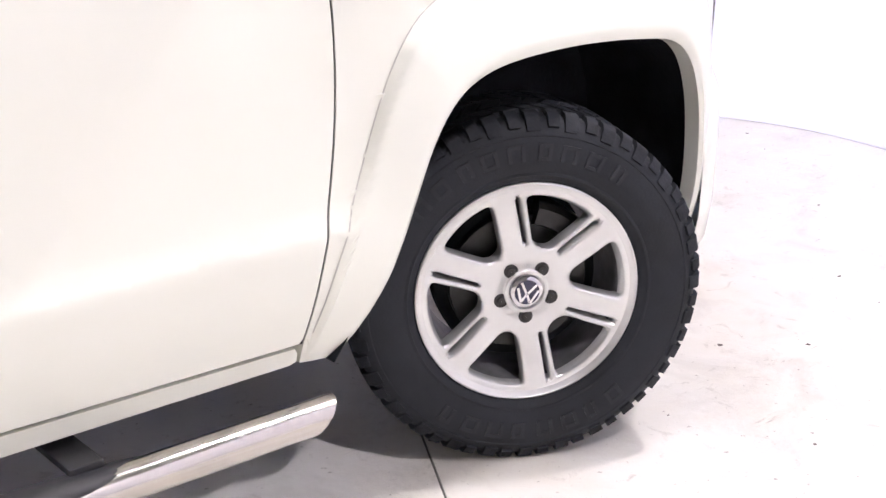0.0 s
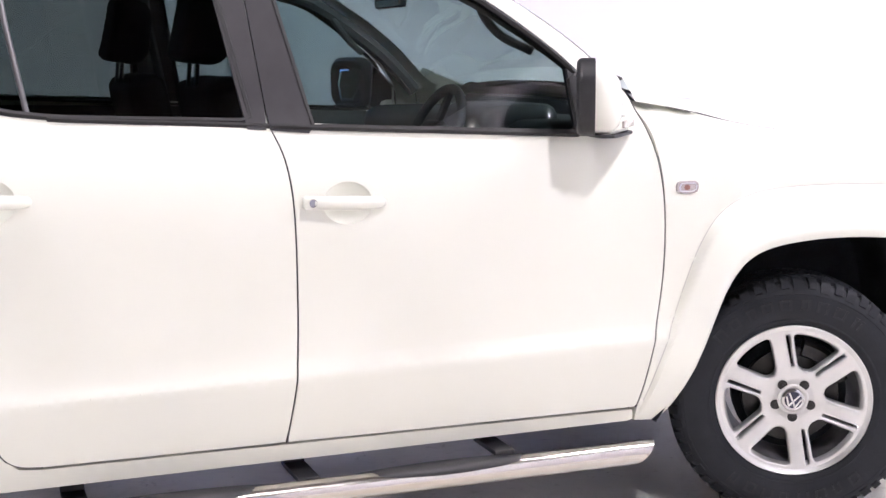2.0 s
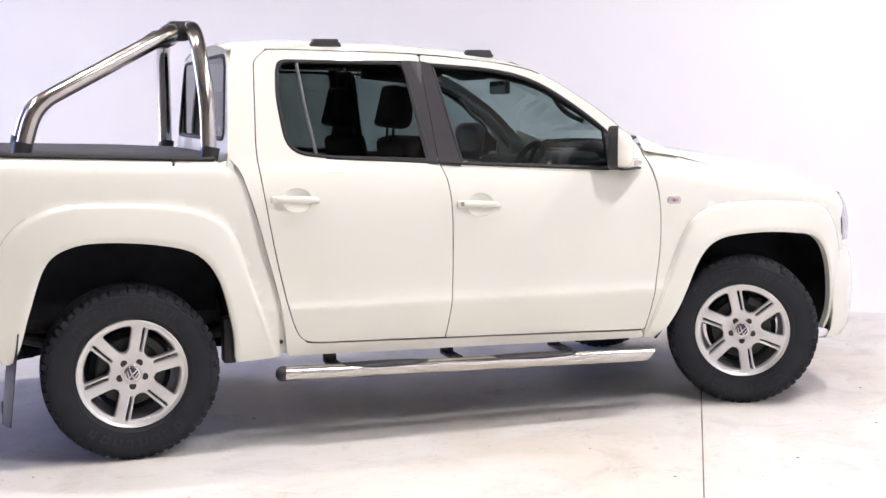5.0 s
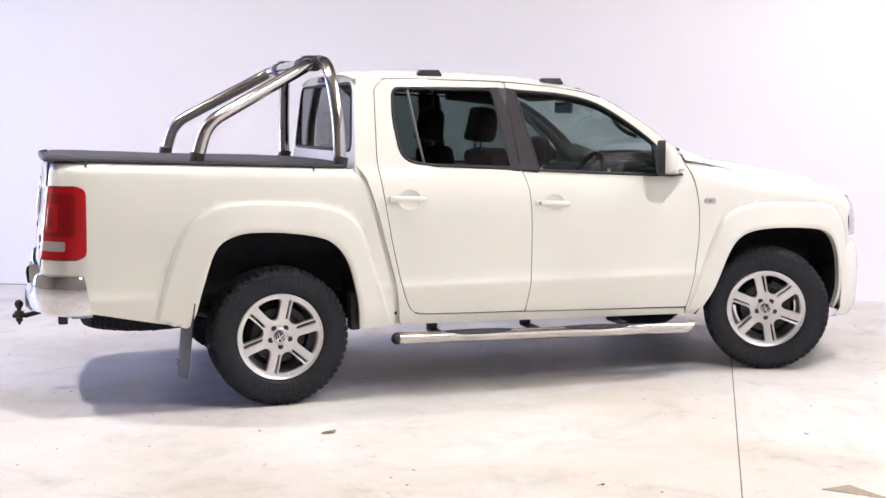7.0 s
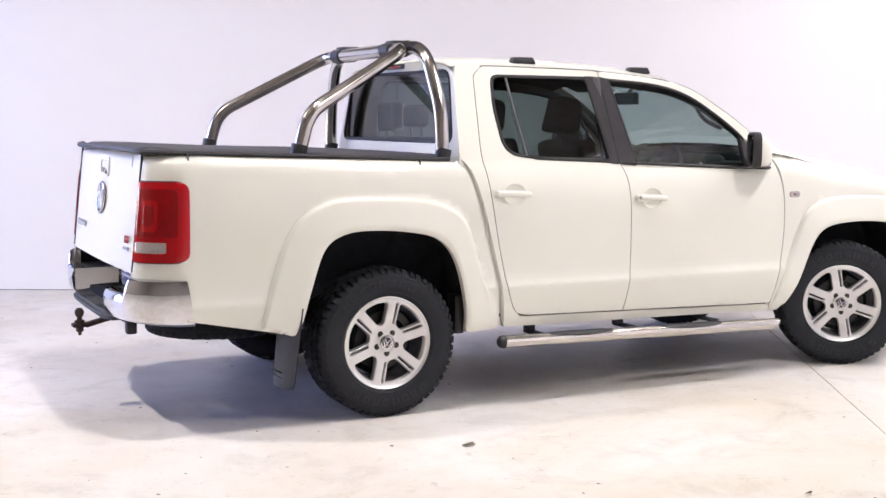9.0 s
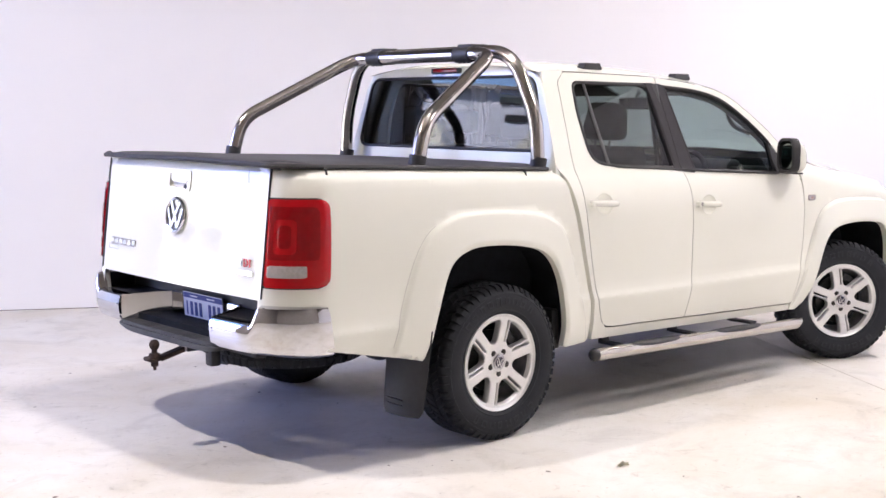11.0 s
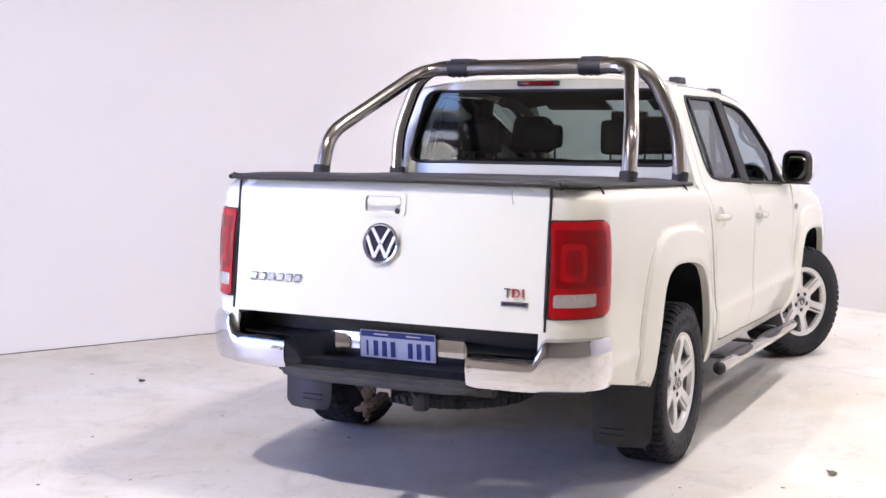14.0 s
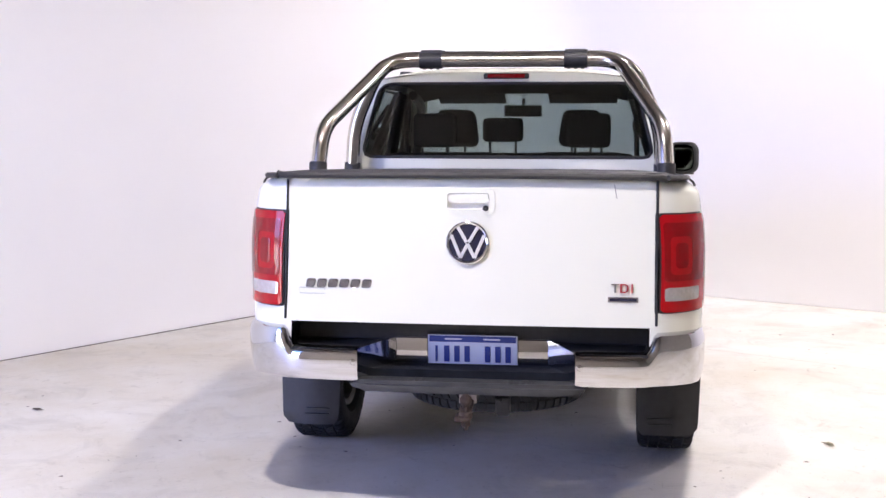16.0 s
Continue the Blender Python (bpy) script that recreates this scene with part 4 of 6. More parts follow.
    bmesh.ops.recalc_face_normals(bm, faces=bm.faces)
    part("mirror_cap", bm, PAINT, mr, "white painted mirror cap")
    o = rounded([(-0.086, -0.088, 0.06), (0.088, -0.088, 0.06), (0.088, 0.088, 0.06), (-0.086, 0.088, 0.06)])
    pts, faces = sheet(o * [sgn, 1], lambda p: np.stack([np.full(len(p), -0.0130), p[:, 0], p[:, 1]], 1), 0.05, depth=0.003, inward=(1, 0, 0))
    link("mirror_face", mesh_of("mirror_face", pts, faces), MIRRORG, mr, "flat mirror glass")
    plan = [(2.40, 0.89), (2.500, 0.89), (2.488, 0.945), (2.405, 1.035), (2.345, 1.090), (2.310, 1.080), (2.318, 1.00)]
    part("mirror_foot", slab([(x, sgn * y) for x, y in plan], 1.241, 1.250), BLACK, truck, "black underside of the mirror arm", smooth=False)
    bm = slab([(2.40 + (x - 2.40) * 0.97, sgn * (0.89 + (y - 0.89) * 0.97)) for x, y in plan], 1.251, 1.292)
    bmesh.ops.bevel(bm, geom=list(bm.edges), offset=0.010, segments=3, affect="EDGES")
    arm = part("mirror_arm", bm, PAINT, truck, "white mirror arm")
    bm = slab([(2.402, sgn * 1.030), (2.485, sgn * 0.942), (2.491, sgn * 0.947), (2.408, sgn * 1.036)], 1.264, 1.282)
    part("mirror_indicator", bm, CLEARLENS, arm, "clear indicator strip", smooth=False)

    # roof rail pads
    for x, w in ((0.965, 0.075), (1.745, 0.075)):
        zt = float(GUTTER(x)) + 0.032
        bm = bmesh.new()
        box(bm, (x - w, sgn * 0.615 - 0.03, zt - 0.01), (x + w, sgn * 0.615 + 0.03, zt + 0.028), 0.010, 3)
        for v in bm.verts:
            if v.co.z > zt + 0.01:
                v.co.x = x + (v.co.x - x) * 0.82
        part("roof_rail_pad", bm, BLACK, truck, "short black roof rail mount")


for side in (False, True):
    build_side(side)

# ---- the pickup: roof, glass, nose ----
ROOF_MID = curve1([(0.46, 1.852), (0.56, 1.878), (0.75, 1.888), (1.00, 1.888), (1.33, 1.876), (1.70, 1.850), (1.90, 1.818), (2.10, 1.755), (2.30, 1.655), (2.50, 1.525), (2.70, 1.385), (2.80, 1.32)])


def screen_edge(x):
    """Height of the windscreen's lower corners."""
    return 1.404 - 0.40 * (x - 2.55)


def roof_point(x, f):
    """f from -1 to 1 across the roof."""
    zg = float(GUTTER(x)) + 0.003 if x < 2.56 else 1.31 - (x - 2.56) * 0.1
    yg = float(DOOR_PROF(zg))
    p = 3.4 - 1.1 * min(1, max(0, (x - 1.7) / 0.4))
    zc = float(ROOF_MID(x))
    return (x, f * yg, zg + max(0.0, zc - zg) * (1 - abs(f) ** p))


FS = np.sin(np.linspace(-math.pi / 2, math.pi / 2, 41))
FS = np.sign(FS) * np.abs(FS) ** 0.8
XR = np.linspace(0.475, 1.86, 36)
pts, faces = grid_surface(XR, FS, roof_point)
panel("roof", pts, [f[::-1] for f in faces], PAINT, truck, "white cab roof")
# pillars beside the windscreen
for sg in (-1, 1):
    pts, faces = grid_surface(np.linspace(1.86, 2.60, 26), np.array([1.0, 0.985, 0.95, 0.91, 0.885]) * sg, roof_point)
    panel("windscreen_pillar", pts, faces if sg > 0 else [f[::-1] for f in faces], PAINT, truck, "white windscreen pillar")
pts, faces = grid_surface(np.linspace(1.855, 2.74, 26), np.linspace(-0.885, 0.885, 25), lambda x, f: (x, roof_point(min(x, 2.55), f)[1], roof_point(x, f)[2] - 0.006) if x < 2.55 else (x, f * float(DOOR_PROF(1.338)), float(ROOF_MID(x)) - 0.006 - (float(ROOF_MID(x)) - screen_edge(x)) * (abs(f) / 0.885) ** 2.3))
panel("windscreen", pts, [f[::-1] for f in faces], CLEARGLASS, truck, "laminated windscreen")
for sg in (-1, 1):
    zo = lambda x: float(FENDER_TOP(x)) - 0.004
    pts, faces = grid_surface(np.linspace(2.530, 2.745, 12), np.linspace(0, 1, 7), lambda x, v: (x, sg * (0.768 + (0.876 - 0.768 + (0.010 if x < 2.6 else 0.0)) * v), screen_edge(x) + 0.001 + (zo(x) - screen_edge(x)) * v ** 1.6))
    panel("pillar_base", pts, faces if sg < 0 else [f[::-1] for f in faces], PAINT, truck, "white foot of the windscreen pillar")
# cowl
bm = bmesh.new()
box(bm, (2.66, -0.66, 1.245), (2.76, 0.66, 1.312), 0.02, 2)
part("cowl", bm, BLACK, truck, "black scuttle below the windscreen")

BON_MID = curve1([(2.66, 1.372), (2.84, 1.352), (3.11, 1.312), (3.54, 1.232), (3.80, 1.160), (3.93, 1.095), (3.99, 1.03)])


def bonnet_point(x, f):
    e = float(FENDER_TOP(min(x, 3.95))) - 0.002
    half = 0.80 - 0.30 * max(0, (x - 3.52) / 0.45) ** 2.1 + 0.045
    zc = float(BON_MID(x))
    x2 = x - 0.10 * abs(f) ** 2 * max(0, (x - 3.3) / 0.7)
    ridge = 0.012 * math.exp(-((abs(f) - 0.72) / 0.07) ** 2)
    return (x2, f * half, e + (zc - e) * (1 - abs(f) ** 2.6) + ridge)


pts, faces = grid_surface(np.linspace(2.66, 3.985, 40), np.linspace(-1, 1, 41), bonnet_point)
panel("bonnet", pts, [f[::-1] for f in faces], PAINT, truck, "white bonnet")
for sg in (-1, 1):
    pts = [bonnet_point(x, sg * 1.0) for x in np.linspace(2.66, 3.05, 20)]
    part("bonnet_gap", tube([(x, y + sg * 0.004, z + 0.001) for x, y, z in pts], 0.0028, 6), SEAL, truck)

# front bumper, grille, headlights
nose = spline([(3.635, -0.936), (3.70, -0.912), (3.765, -0.876), (3.835, -0.815), (3.90, -0.72), (3.955, -0.57), (3.995, -0.33), (4.01, 0.0)], 8)
nose = np.vstack([nose, (nose * [1, -1])[::-1][1:]])[::-1]
loft_band(nose, lambda s, p: [(-0.10, 0.30), (-0.03, 0.31), (0.0, 0.36), (0.012, 0.45), (0.015, 0.60), (0.008, 0.72), (-0.02, 0.785), (-0.07, 0.80)], "front_bumper", PAINT, truck, "white front bumper")
mid = [p for p in nose if abs(p[1]) < 0.50]
gr = loft_band(mid, lambda s, p: [(-0.04, 0.81), (-0.02, 0.83), (-0.025, 1.00), (-0.05, 1.035)], "grille", BLACK, truck, "black grille with chrome slats")
for z in (0.87, 0.93, 0.99):
    loft_band(mid, lambda s, p, z=z: [(-0.03, z - 0.010), (-0.008, z - 0.006), (-0.008, z + 0.006), (-0.03, z + 0.010)], "grille_slat", CHROME, gr)
for sg in (-1, 1):
    sel = [p for p in nose if p[1] * sg > 0.49 and p[0] > 3.74]
    loft_band(sel, lambda s, p: [(-0.05, 0.815), (-0.015, 0.83), (-0.012, 0.92), (-0.03, 1.02), (-0.06, 1.075)], "headlight", CLEARLENS, truck, "clear headlight at the front corner")

# ---- the pickup: cab rear, tailgate, bed ----
def back_x(y, z):
    return 0.440 + (z - 1.30) * 0.09 - 0.018 * (1 - (y / 0.8) ** 2)


def back_surface(p, out=0.0):
    return np.stack([back_x(p[:, 0], p[:, 1]) - out, p[:, 0], p[:, 1]], 1)


outer = rounded([(-0.875, 1.22, 0), (0.875, 1.22, 0), (0.868, 1.34, 0.05), (0.71, 1.815, 0.10), (0.40, 1.855, 0.1), (-0.40, 1.855, 0.1), (-0.71, 1.815, 0.10), (-0.868, 1.34, 0.05)])
wing = rounded([(-0.775, 1.408, 0.06), (0.775, 1.408, 0.06), (0.675, 1.795, 0.07), (-0.675, 1.795, 0.07)])
pts, faces = sheet(outer, back_surface, 0.05, [wing], depth=0.03, inward=(1, 0, 0), edge=0.03)
back = panel("cab_back", pts, faces, PAINT, truck, "white cab rear wall around the back window")
pts, faces = sheet(rounded([(-0.785, 1.400, 0.06), (0.785, 1.400, 0.06), (0.683, 1.802, 0.07), (-0.683, 1.802, 0.07)]), lambda p: back_surface(p, -0.006 + 0.052 * (p[:, 1] - 1.60) - 0.005 * (1 - (p[:, 0] / 0.8) ** 2)), 0.08, depth=0, inward=(1, 0, 0))
panel("rear_window", pts, faces, DARKGLASS, back, "dark tinted rear window")
q = back_surface(resample(wing, 0.03, True), 0.0)
part("window_seal", tube(q, 0.009, 6, closed=True, cap=False), SEAL, back)
bm = bmesh.new()
box(bm, (back_x(0, 1.833) - 0.018, -0.12, 1.819), (back_x(0, 1.833) + 0.02, 0.12, 1.849), 0.008, 2)
hb = part("high_brake_lamp", bm, BLACK, back, "high-level brake lamp in a black housing")
bm = bmesh.new()
box(bm, (back_x(0, 1.833) - 0.022, -0.098, 1.824), (back_x(0, 1.833) + 0.0, 0.098, 1.844), 0.004, 2)
part("lens", bm, REDDARK, hb, "red lens")


def gate_surface(p, out=0.0):
    y, z = p[:, 0], p[:, 1]
    x = -1.205 - 0.112 * (1.375 - z) + 0.014 * (y / 0.73) ** 2 - 0.010 + 0.020 * np.clip((z - 1.33) / 0.05, 0, 1) ** 2
    return np.stack([x - out, y, z], 1)


tail = rounded([(-0.740, 0.792, 0.012), (0.740, 0.792, 0.012), (0.737, 1.374, 0.02), (-0.737, 1.374, 0.02)])
slot = rounded([(-0.086, 1.250, 0.012), (0.086, 1.250, 0.012), (0.086, 1.316, 0.012), (-0.086, 1.316, 0.012)])
pts, faces = sheet(tail, gate_surface, 0.04, [slot], depth=0.05, inward=(1, 0, 0), edge=0.02,
                   extra=np.array([(y, z) for y in np.arange(-0.7, 0.71, 0.04) for z in (1.335, 1.35, 1.362)]))
gate = panel("tailgate", pts, faces, PAINT, truck, "white tailgate")
frame_o = rounded([(-0.106, 1.232, 0.022), (0.106, 1.232, 0.022), (0.106, 1.333, 0.022), (-0.106, 1.333, 0.022)])
pts, faces = sheet(frame_o, lambda p: gate_surface(p, 0.006), 0.03, [slot], depth=0.008, inward=(1, 0, 0), edge=0.015)
hd = panel("gate_handle", pts, faces, PAINT, gate, "white tailgate handle surround")
pts, faces = sheet(rounded([(-0.083, 1.276, 0.01), (0.083, 1.276, 0.01), (0.083, 1.314, 0.01), (-0.083, 1.314, 0.01)]), lambda p: gate_surface(p, 0.003), 0.03, depth=0.02, inward=(1, 0, 0))
panel("handle_flap", pts, faces, PAINT, hd)
pts, faces = sheet(rounded([(-0.088, 1.246, 0.01), (0.088, 1.246, 0.01), (0.088, 1.318, 0.01), (-0.088, 1.318, 0.01)]), lambda p: gate_surface(p, -0.013), 0.03, depth=0, inward=(1, 0, 0))
panel("handle_recess", pts, faces, PAINT_IN, hd)
bm = lathe([(0.0005, 0.0), (0.010, 0.0), (0.012, 0.004)], 20)
gx = lambda y, z: float(gate_surface(np.array([(y, z)]))[0, 0])
part("gate_lock", bm, DARKMETAL, hd, m=pose(gx(-0.07, 1.252) - 0.012, -0.070, 1.256, 0, 0, -90))

for sg in (-1, 1):
    part("gate_gap", tube([(-1.2015, sg * 0.746, 1.366), (-1.2310, sg * 0.747, 1.10), (-1.2640, sg * 0.748, 0.80)], 0.0055, 8), SEAL, truck, "dark shut gap beside the tailgate")

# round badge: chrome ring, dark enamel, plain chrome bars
GT = pose(0, 0, 0, 0, 6.4, 0)
bm = lathe([(0.0005, -0.004), (0.076, -0.004), (0.080, 0.0), (0.080, 0.006)], 48)
badge = part("round_badge", bm, BADGEDK, gate, "round chrome-rimmed badge with dark enamel", m=pose(gx(0, 1.118) - 0.004, 0, 1.118) @ GT @ pose(0, 0, 0, 0, 0, -90))
bm = tube([(0.080 * math.cos(a), -0.006, 0.080 * math.sin(a)) for a in np.linspace(0, 2 * math.pi, 48, endpoint=False)], 0.0075, 8, closed=True)
part("badge_rim", bm, CHROME, badge)
for x0, z0, x1, z1 in ((-0.040, 0.062, -0.004, 0.002), (0.040, 0.062, 0.004, 0.002), (-0.066, 0.030, -0.028, -0.060), (0.066, 0.030, 0.028, -0.060), (-0.028, -0.060, 0.0, -0.004), (0.028, -0.060, 0.0, -0.004)):
    d = Vector((x1 - x0, 0, z1 - z0)).normalized()
    s = Vector((-d.z, 0, d.x)) * 0.0065
    bm = bmesh.new()
    f = [Vector((x0, -0.005, z0)) - s, Vector((x1, -0.005, z1)) - s, Vector((x1, -0.005, z1)) + s, Vector((x0, -0.005, z0)) + s]
    fc = bm.faces.new([bm.verts.new(v) for v in f])
    ex = bmesh.ops.extrude_face_region(bm, geom=[fc])
    bmesh.ops.translate(bm, vec=(0, -0.006, 0), verts=[v for v in ex["geom"] if isinstance(v, bmesh.types.BMVert)])
    bmesh.ops.recalc_face_normals(bm, faces=bm.faces)
    part("badge_bar", bm, BADGECHROME, badge, smooth=False)

# model name as plain chrome blocks
for k in range(6):
    y = 0.662 - 0.0465 * k - 0.020
    bm = bmesh.new()
    box(bm, (-0.006, -0.0195, -0.0175), (0.004, 0.0195, 0.0175), 0.005, 1)
    for v in bm.verts:
        v.co.y -= v.co.z * 0.18
    part("name_block", bm, BADGEGREY, gate, "plain chrome block of the model badge", m=pose(gx(y, 0.952) - 0.003, y, 0.952 - 0.004) @ GT)
for k, (ch, mt) in enumerate((("T", BADGEGREY), ("D", BADGERED), ("I", BADGERED))):
    y = -0.585 - (0.0, 0.036, 0.066)[k]
    lettering(ch, 0.052, 0.003, mt, gate, pose(gx(y, 0.938) - 0.006, y, 0.945) @ GT @ pose(0, 0, 0, 90, 0, -90), label="small engine badge letter")
bm = bmesh.new()
box(bm, (-0.003, -0.060, -0.011), (0.003, 0.060, 0.011), 0.002, 1)
eb = part("badge_plate", bm, CHROME, gate, "narrow chrome badge plate with dark bar", m=pose(gx(-0.617, 0.900) - 0.004, -0.617, 0.902) @ GT)
bm = bmesh.new()
box(bm, (-0.005, -0.053, -0.006), (0.0, 0.053, 0.006), 0.001, 1)
part("badge_bar", bm, BADGEDK, eb)
# faint rectangle left by a removed sticker
bm = tube([(gx(y, z) - 0.0008, y, z) for y, z in ((0.688, 0.905), (0.585, 0.905), (0.585, 0.928), (0.688, 0.928))], 0.0009, 6, closed=True)
part("sticker_outline", bm, TRIM, gate, "faint outline of a removed sticker")

part("scratch", tube([(gx(y, z) - 0.0006, y, z) for y, z in ((-0.578, 1.352), (-0.581, 1.330), (-0.588, 1.298))], 0.0012, 6), TRIM, gate, "fine dark scratch")

# tonneau
TX0, TX1 = -1.225, 0.385
bm = bmesh.new()
xs, ys = np.linspace(TX0, TX1, 26), np.linspace(-0.868, 0.868, 24)
vs = []
for x in xs:
    row = []
    for y in ys:
        f = abs(y) / 0.868
        g = (x - TX0) / (TX1 - TX0)
        edge = 1 - max(f ** 14, (1 - min(1, g * 18)) ** 2 if g < 1 / 18 else 0)
        sag = 0.006 * math.sin(9 * g + y) * (1 - f * f) + 0.0025 * noise.noise((x * 6, y * 6, 0))
        yy = y * (1 - 0.10 * max(0, (-1.05 - x) / 0.17) ** 2)
        row.append(bm.verts.new((x, yy, bed_top(x) + 0.006 + 0.024 * edge + sag)))
    vs.append(row)
for i in range(len(xs) - 1):
    for j in range(len(ys) - 1):
        bm.faces.new((vs[i][j], vs[i + 1][j], vs[i + 1][j + 1], vs[i][j + 1]))
bmesh.ops.recalc_face_normals(bm, faces=bm.faces)
tn = part("tonneau_cover", bm, VINYL, truck, "black soft vinyl tonneau stretched over the load bed")
for sg in (-1, 1):
    bm = tube([(x, sg * (0.868 - 0.10 * max(0, (-1.05 - x) / 0.17) ** 2 * 0.87), bed_top(x) + 0.008) for x in np.linspace(TX0 + 0.01, TX1, 30)], 0.011, 8)
    part("tonneau_rail", bm, BLACK, tn, "black edge rail")
    for x in (-1.02, 0.20):
        part("bungee_hook", tube([(x, sg * 0.875, bed_top(x) + 0.004), (x + 0.004, sg * 0.892, bed_top(x) - 0.010), (x, sg * 0.900, bed_top(x) - 0.026)], 0.005, 6), BLACK, tn)
bm = tube(spline([(TX0 + 0.045, -0.785, 1.372), (TX0, -0.72, 1.382), (TX0 - 0.008, -0.35, 1.386), (TX0 - 0.012, 0, 1.388), (TX0 - 0.008, 0.35, 1.386), (TX0, 0.72, 1.384), (TX0 + 0.035, 0.79, 1.388)], 8), 0.013, 8)
part("tonneau_hem", bm, BLACK, tn, "rolled black hem")
bm = tube(spline([(-1.215, -0.56, 1.380), (-1.19, -0.68, 1.386), (-1.12, -0.77, 1.384), (-1.02, -0.835, 1.374)], 6), [0.004 + 0.011 * math.sin(math.pi * k / 18) for k in range(19)], 8)
part("corner_fold", bm, VINYL, tn, "bunched fold at the corner of the cover")
bm = bmesh.new()
box(bm, (-1.02, -0.74, 0.62), (0.40, 0.74, 1.30))
part("bed_liner", bm, LINER, truck, "dark load bed tub", smooth=False)

# sports bar
def fillet(pts, r, n=8):
    p = [Vector(q) for q in pts]
    out = [p[0]]
    for i in range(1, len(p) - 1):
        a, b = (p[i - 1] - p[i]), (p[i + 1] - p[i])
        k = min(r, a.length * 0.45, b.length * 0.45)
        s, e = p[i] + a.normalized() * k, p[i] + b.normalized() * k
        out += [s * (1 - t) ** 2 + p[i] * 2 * t * (1 - t) + e * t * t for t in np.linspace(0, 1, n)]
    return out + [p[-1]]


bar = tagged(new("sports_bar"), "polished stainless twin-hoop sports bar with black clamps")
bar.parent = truck
rear = [(-0.428, -0.806, 1.365), (-0.370, -0.796, 1.565), (0.262, -0.585, 1.908)]
cabh = [(0.372, -0.812, 1.345), (0.372, -0.798, 1.575), (0.350, -0.640, 1.922)]
for nm, half, rr in (("rear_hoop", rear, 0.12), ("cab_hoop", cabh, 0.16)):
    full = half + [(x, -y, z) for x, y, z in half[::-1]]
    part(nm, tube(fillet(full, rr, 10), 0.036, 24), STEEL, bar, "bent polished stainless tube")
for sg in (-1, 1):
    for x, y in ((-0.431, 0.806), (0.372, 0.812)):
        bm = tube([(x - 0.004, sg * y, bed_top(x) + 0.004), (x + 0.008, sg * y, bed_top(x) + 0.062)], 0.042, 20)
        part("foot_collar", bm, BLACK, bar, "black plastic foot collar")
    bm = tube([(0.262, sg * 0.37 - 0.058, 1.908), (0.262, sg * 0.37 + 0.058, 1.908)], 0.042, 24)
    tube([(0.350, sg * 0.37 - 0.058, 1.922), (0.350, sg * 0.37 + 0.058, 1.922)], 0.042, 24, bm)
    box(bm, (0.262, sg * 0.37 - 0.056, 1.872), (0.350, sg * 0.37 + 0.056, 1.962), 0.006, 2)
    for dy in (-0.035, 0.0, 0.035):
        tube([(0.262, sg * 0.37 + dy, 1.862), (0.262, sg * 0.37 + dy, 1.872)], 0.009, 8, bm)
    part("clamp", bm, BLACK, bar, "black clamp joining the two hoops")

# rear bumper
RB = [(-1.020, -0.938), (-1.10, -0.930), (-1.19, -0.893), (-1.262, -0.815), (-1.305, -0.70), (-1.322, -0.56), (-1.326, -0.435)]


def bumper_end(sg):
    p = spline(RB, 8) * [1, -sg]
    if sg > 0:
        p = p[::-1]

    def section(s, q):
        f = min(1, max(0, (abs(q[1]) - 0.71) / 0.05))
        f = f * f * (3 - 2 * f)
        top = 0.692 + 0.083 * f
        d = 0.014 * min(1, max(0, (q[0] + 1.27) / 0.18))
        lo = 0.552 - d
        return [(o, lo + (top - lo) * h) for o, h in ((-0.085, 0.0), (-0.026, 0.015), (-0.003, 0.07), (0.008, 0.22), (0.013, 0.45), (0.015, 0.66), (0.012, 0.84), (0.002, 0.955), (-0.020, 1.0), (-0.060, 1.0))]

    ob = loft_band(p, section, "bumper_end", CHROME, bump, "chrome rear bumper corner")
    for v in ob.data.vertices:
        f = min(1.0, max(0.0, (v.co.x + 1.15) / 0.13))
        v.co.x += f * ((0.66 - v.co.z) * 0.17 - 0.008)
    return ob


bump = tagged(new("rear_bumper"), "chrome rear step bumper with black tread")
bump.parent = truck
for sg in (-1, 1):
    b = bumper_end(sg)
    bm = lathe([(0.0005, -0.004), (0.010, -0.003), (0.013, 0.0)], 16)
    for y, z, x in ((0.83, 0.665, -1.262), (0.452, 0.640, -1.340)):
        part("parking_sensor", bm.copy(), CHROME, b, m=pose(x, sg * y, z, 0, 0, -90 + (35 if y > 0.7 else 0) * -sg))
    bm.free()
    # slanted chrome cheek towards the plate recess
    pts, faces = grid_surface(np.linspace(0, 1, 18), np.linspace(0, 1, 8), lambda u, v: (-1.324 + 0.220 * u * (1.2 - 0.2 * u) - 0.004 * (1 - v) * u, sg * (0.4365 - 0.120 * u), 0.573 + 0.001 * u + (0.119 + 0.013 * u) * v))
    panel("bumper_cheek", pts, faces, CHROME, bump)
    bm = slab([(-1.06, sg * 0.7365), (-1.235, sg * 0.7365), (-1.205, sg * 0.80), (-1.15, sg * 0.85), (-1.06, sg * 0.87)], 0.69, 0.768)
    part("bumper_filler", bm, BLACK, bump, smooth=False)
    # black tread on top
    bm = slab([(-1.06, sg * 0.735), (-1.31, sg * 0.715), (-1.315, sg * 0.45), (-1.10, sg * 0.32), (-1.06, sg * 0.32)], 0.672, 0.690)
    part("bumper_tread", bm, BLACK, bump, "black plastic tread on the bumper", smooth=False)
bm = bmesh.new()
box(bm, (-1.105, -0.322, 0.556), (-1.075, 0.322, 0.704), 0.008, 2)
part("plate_recess", bm, CHROME, bump, "chrome plate recess")
bm = slab([(-1.06, -0.318), (-1.101, -0.318), (-1.101, 0.318), (-1.06, 0.318)], 0.695, 0.7075)
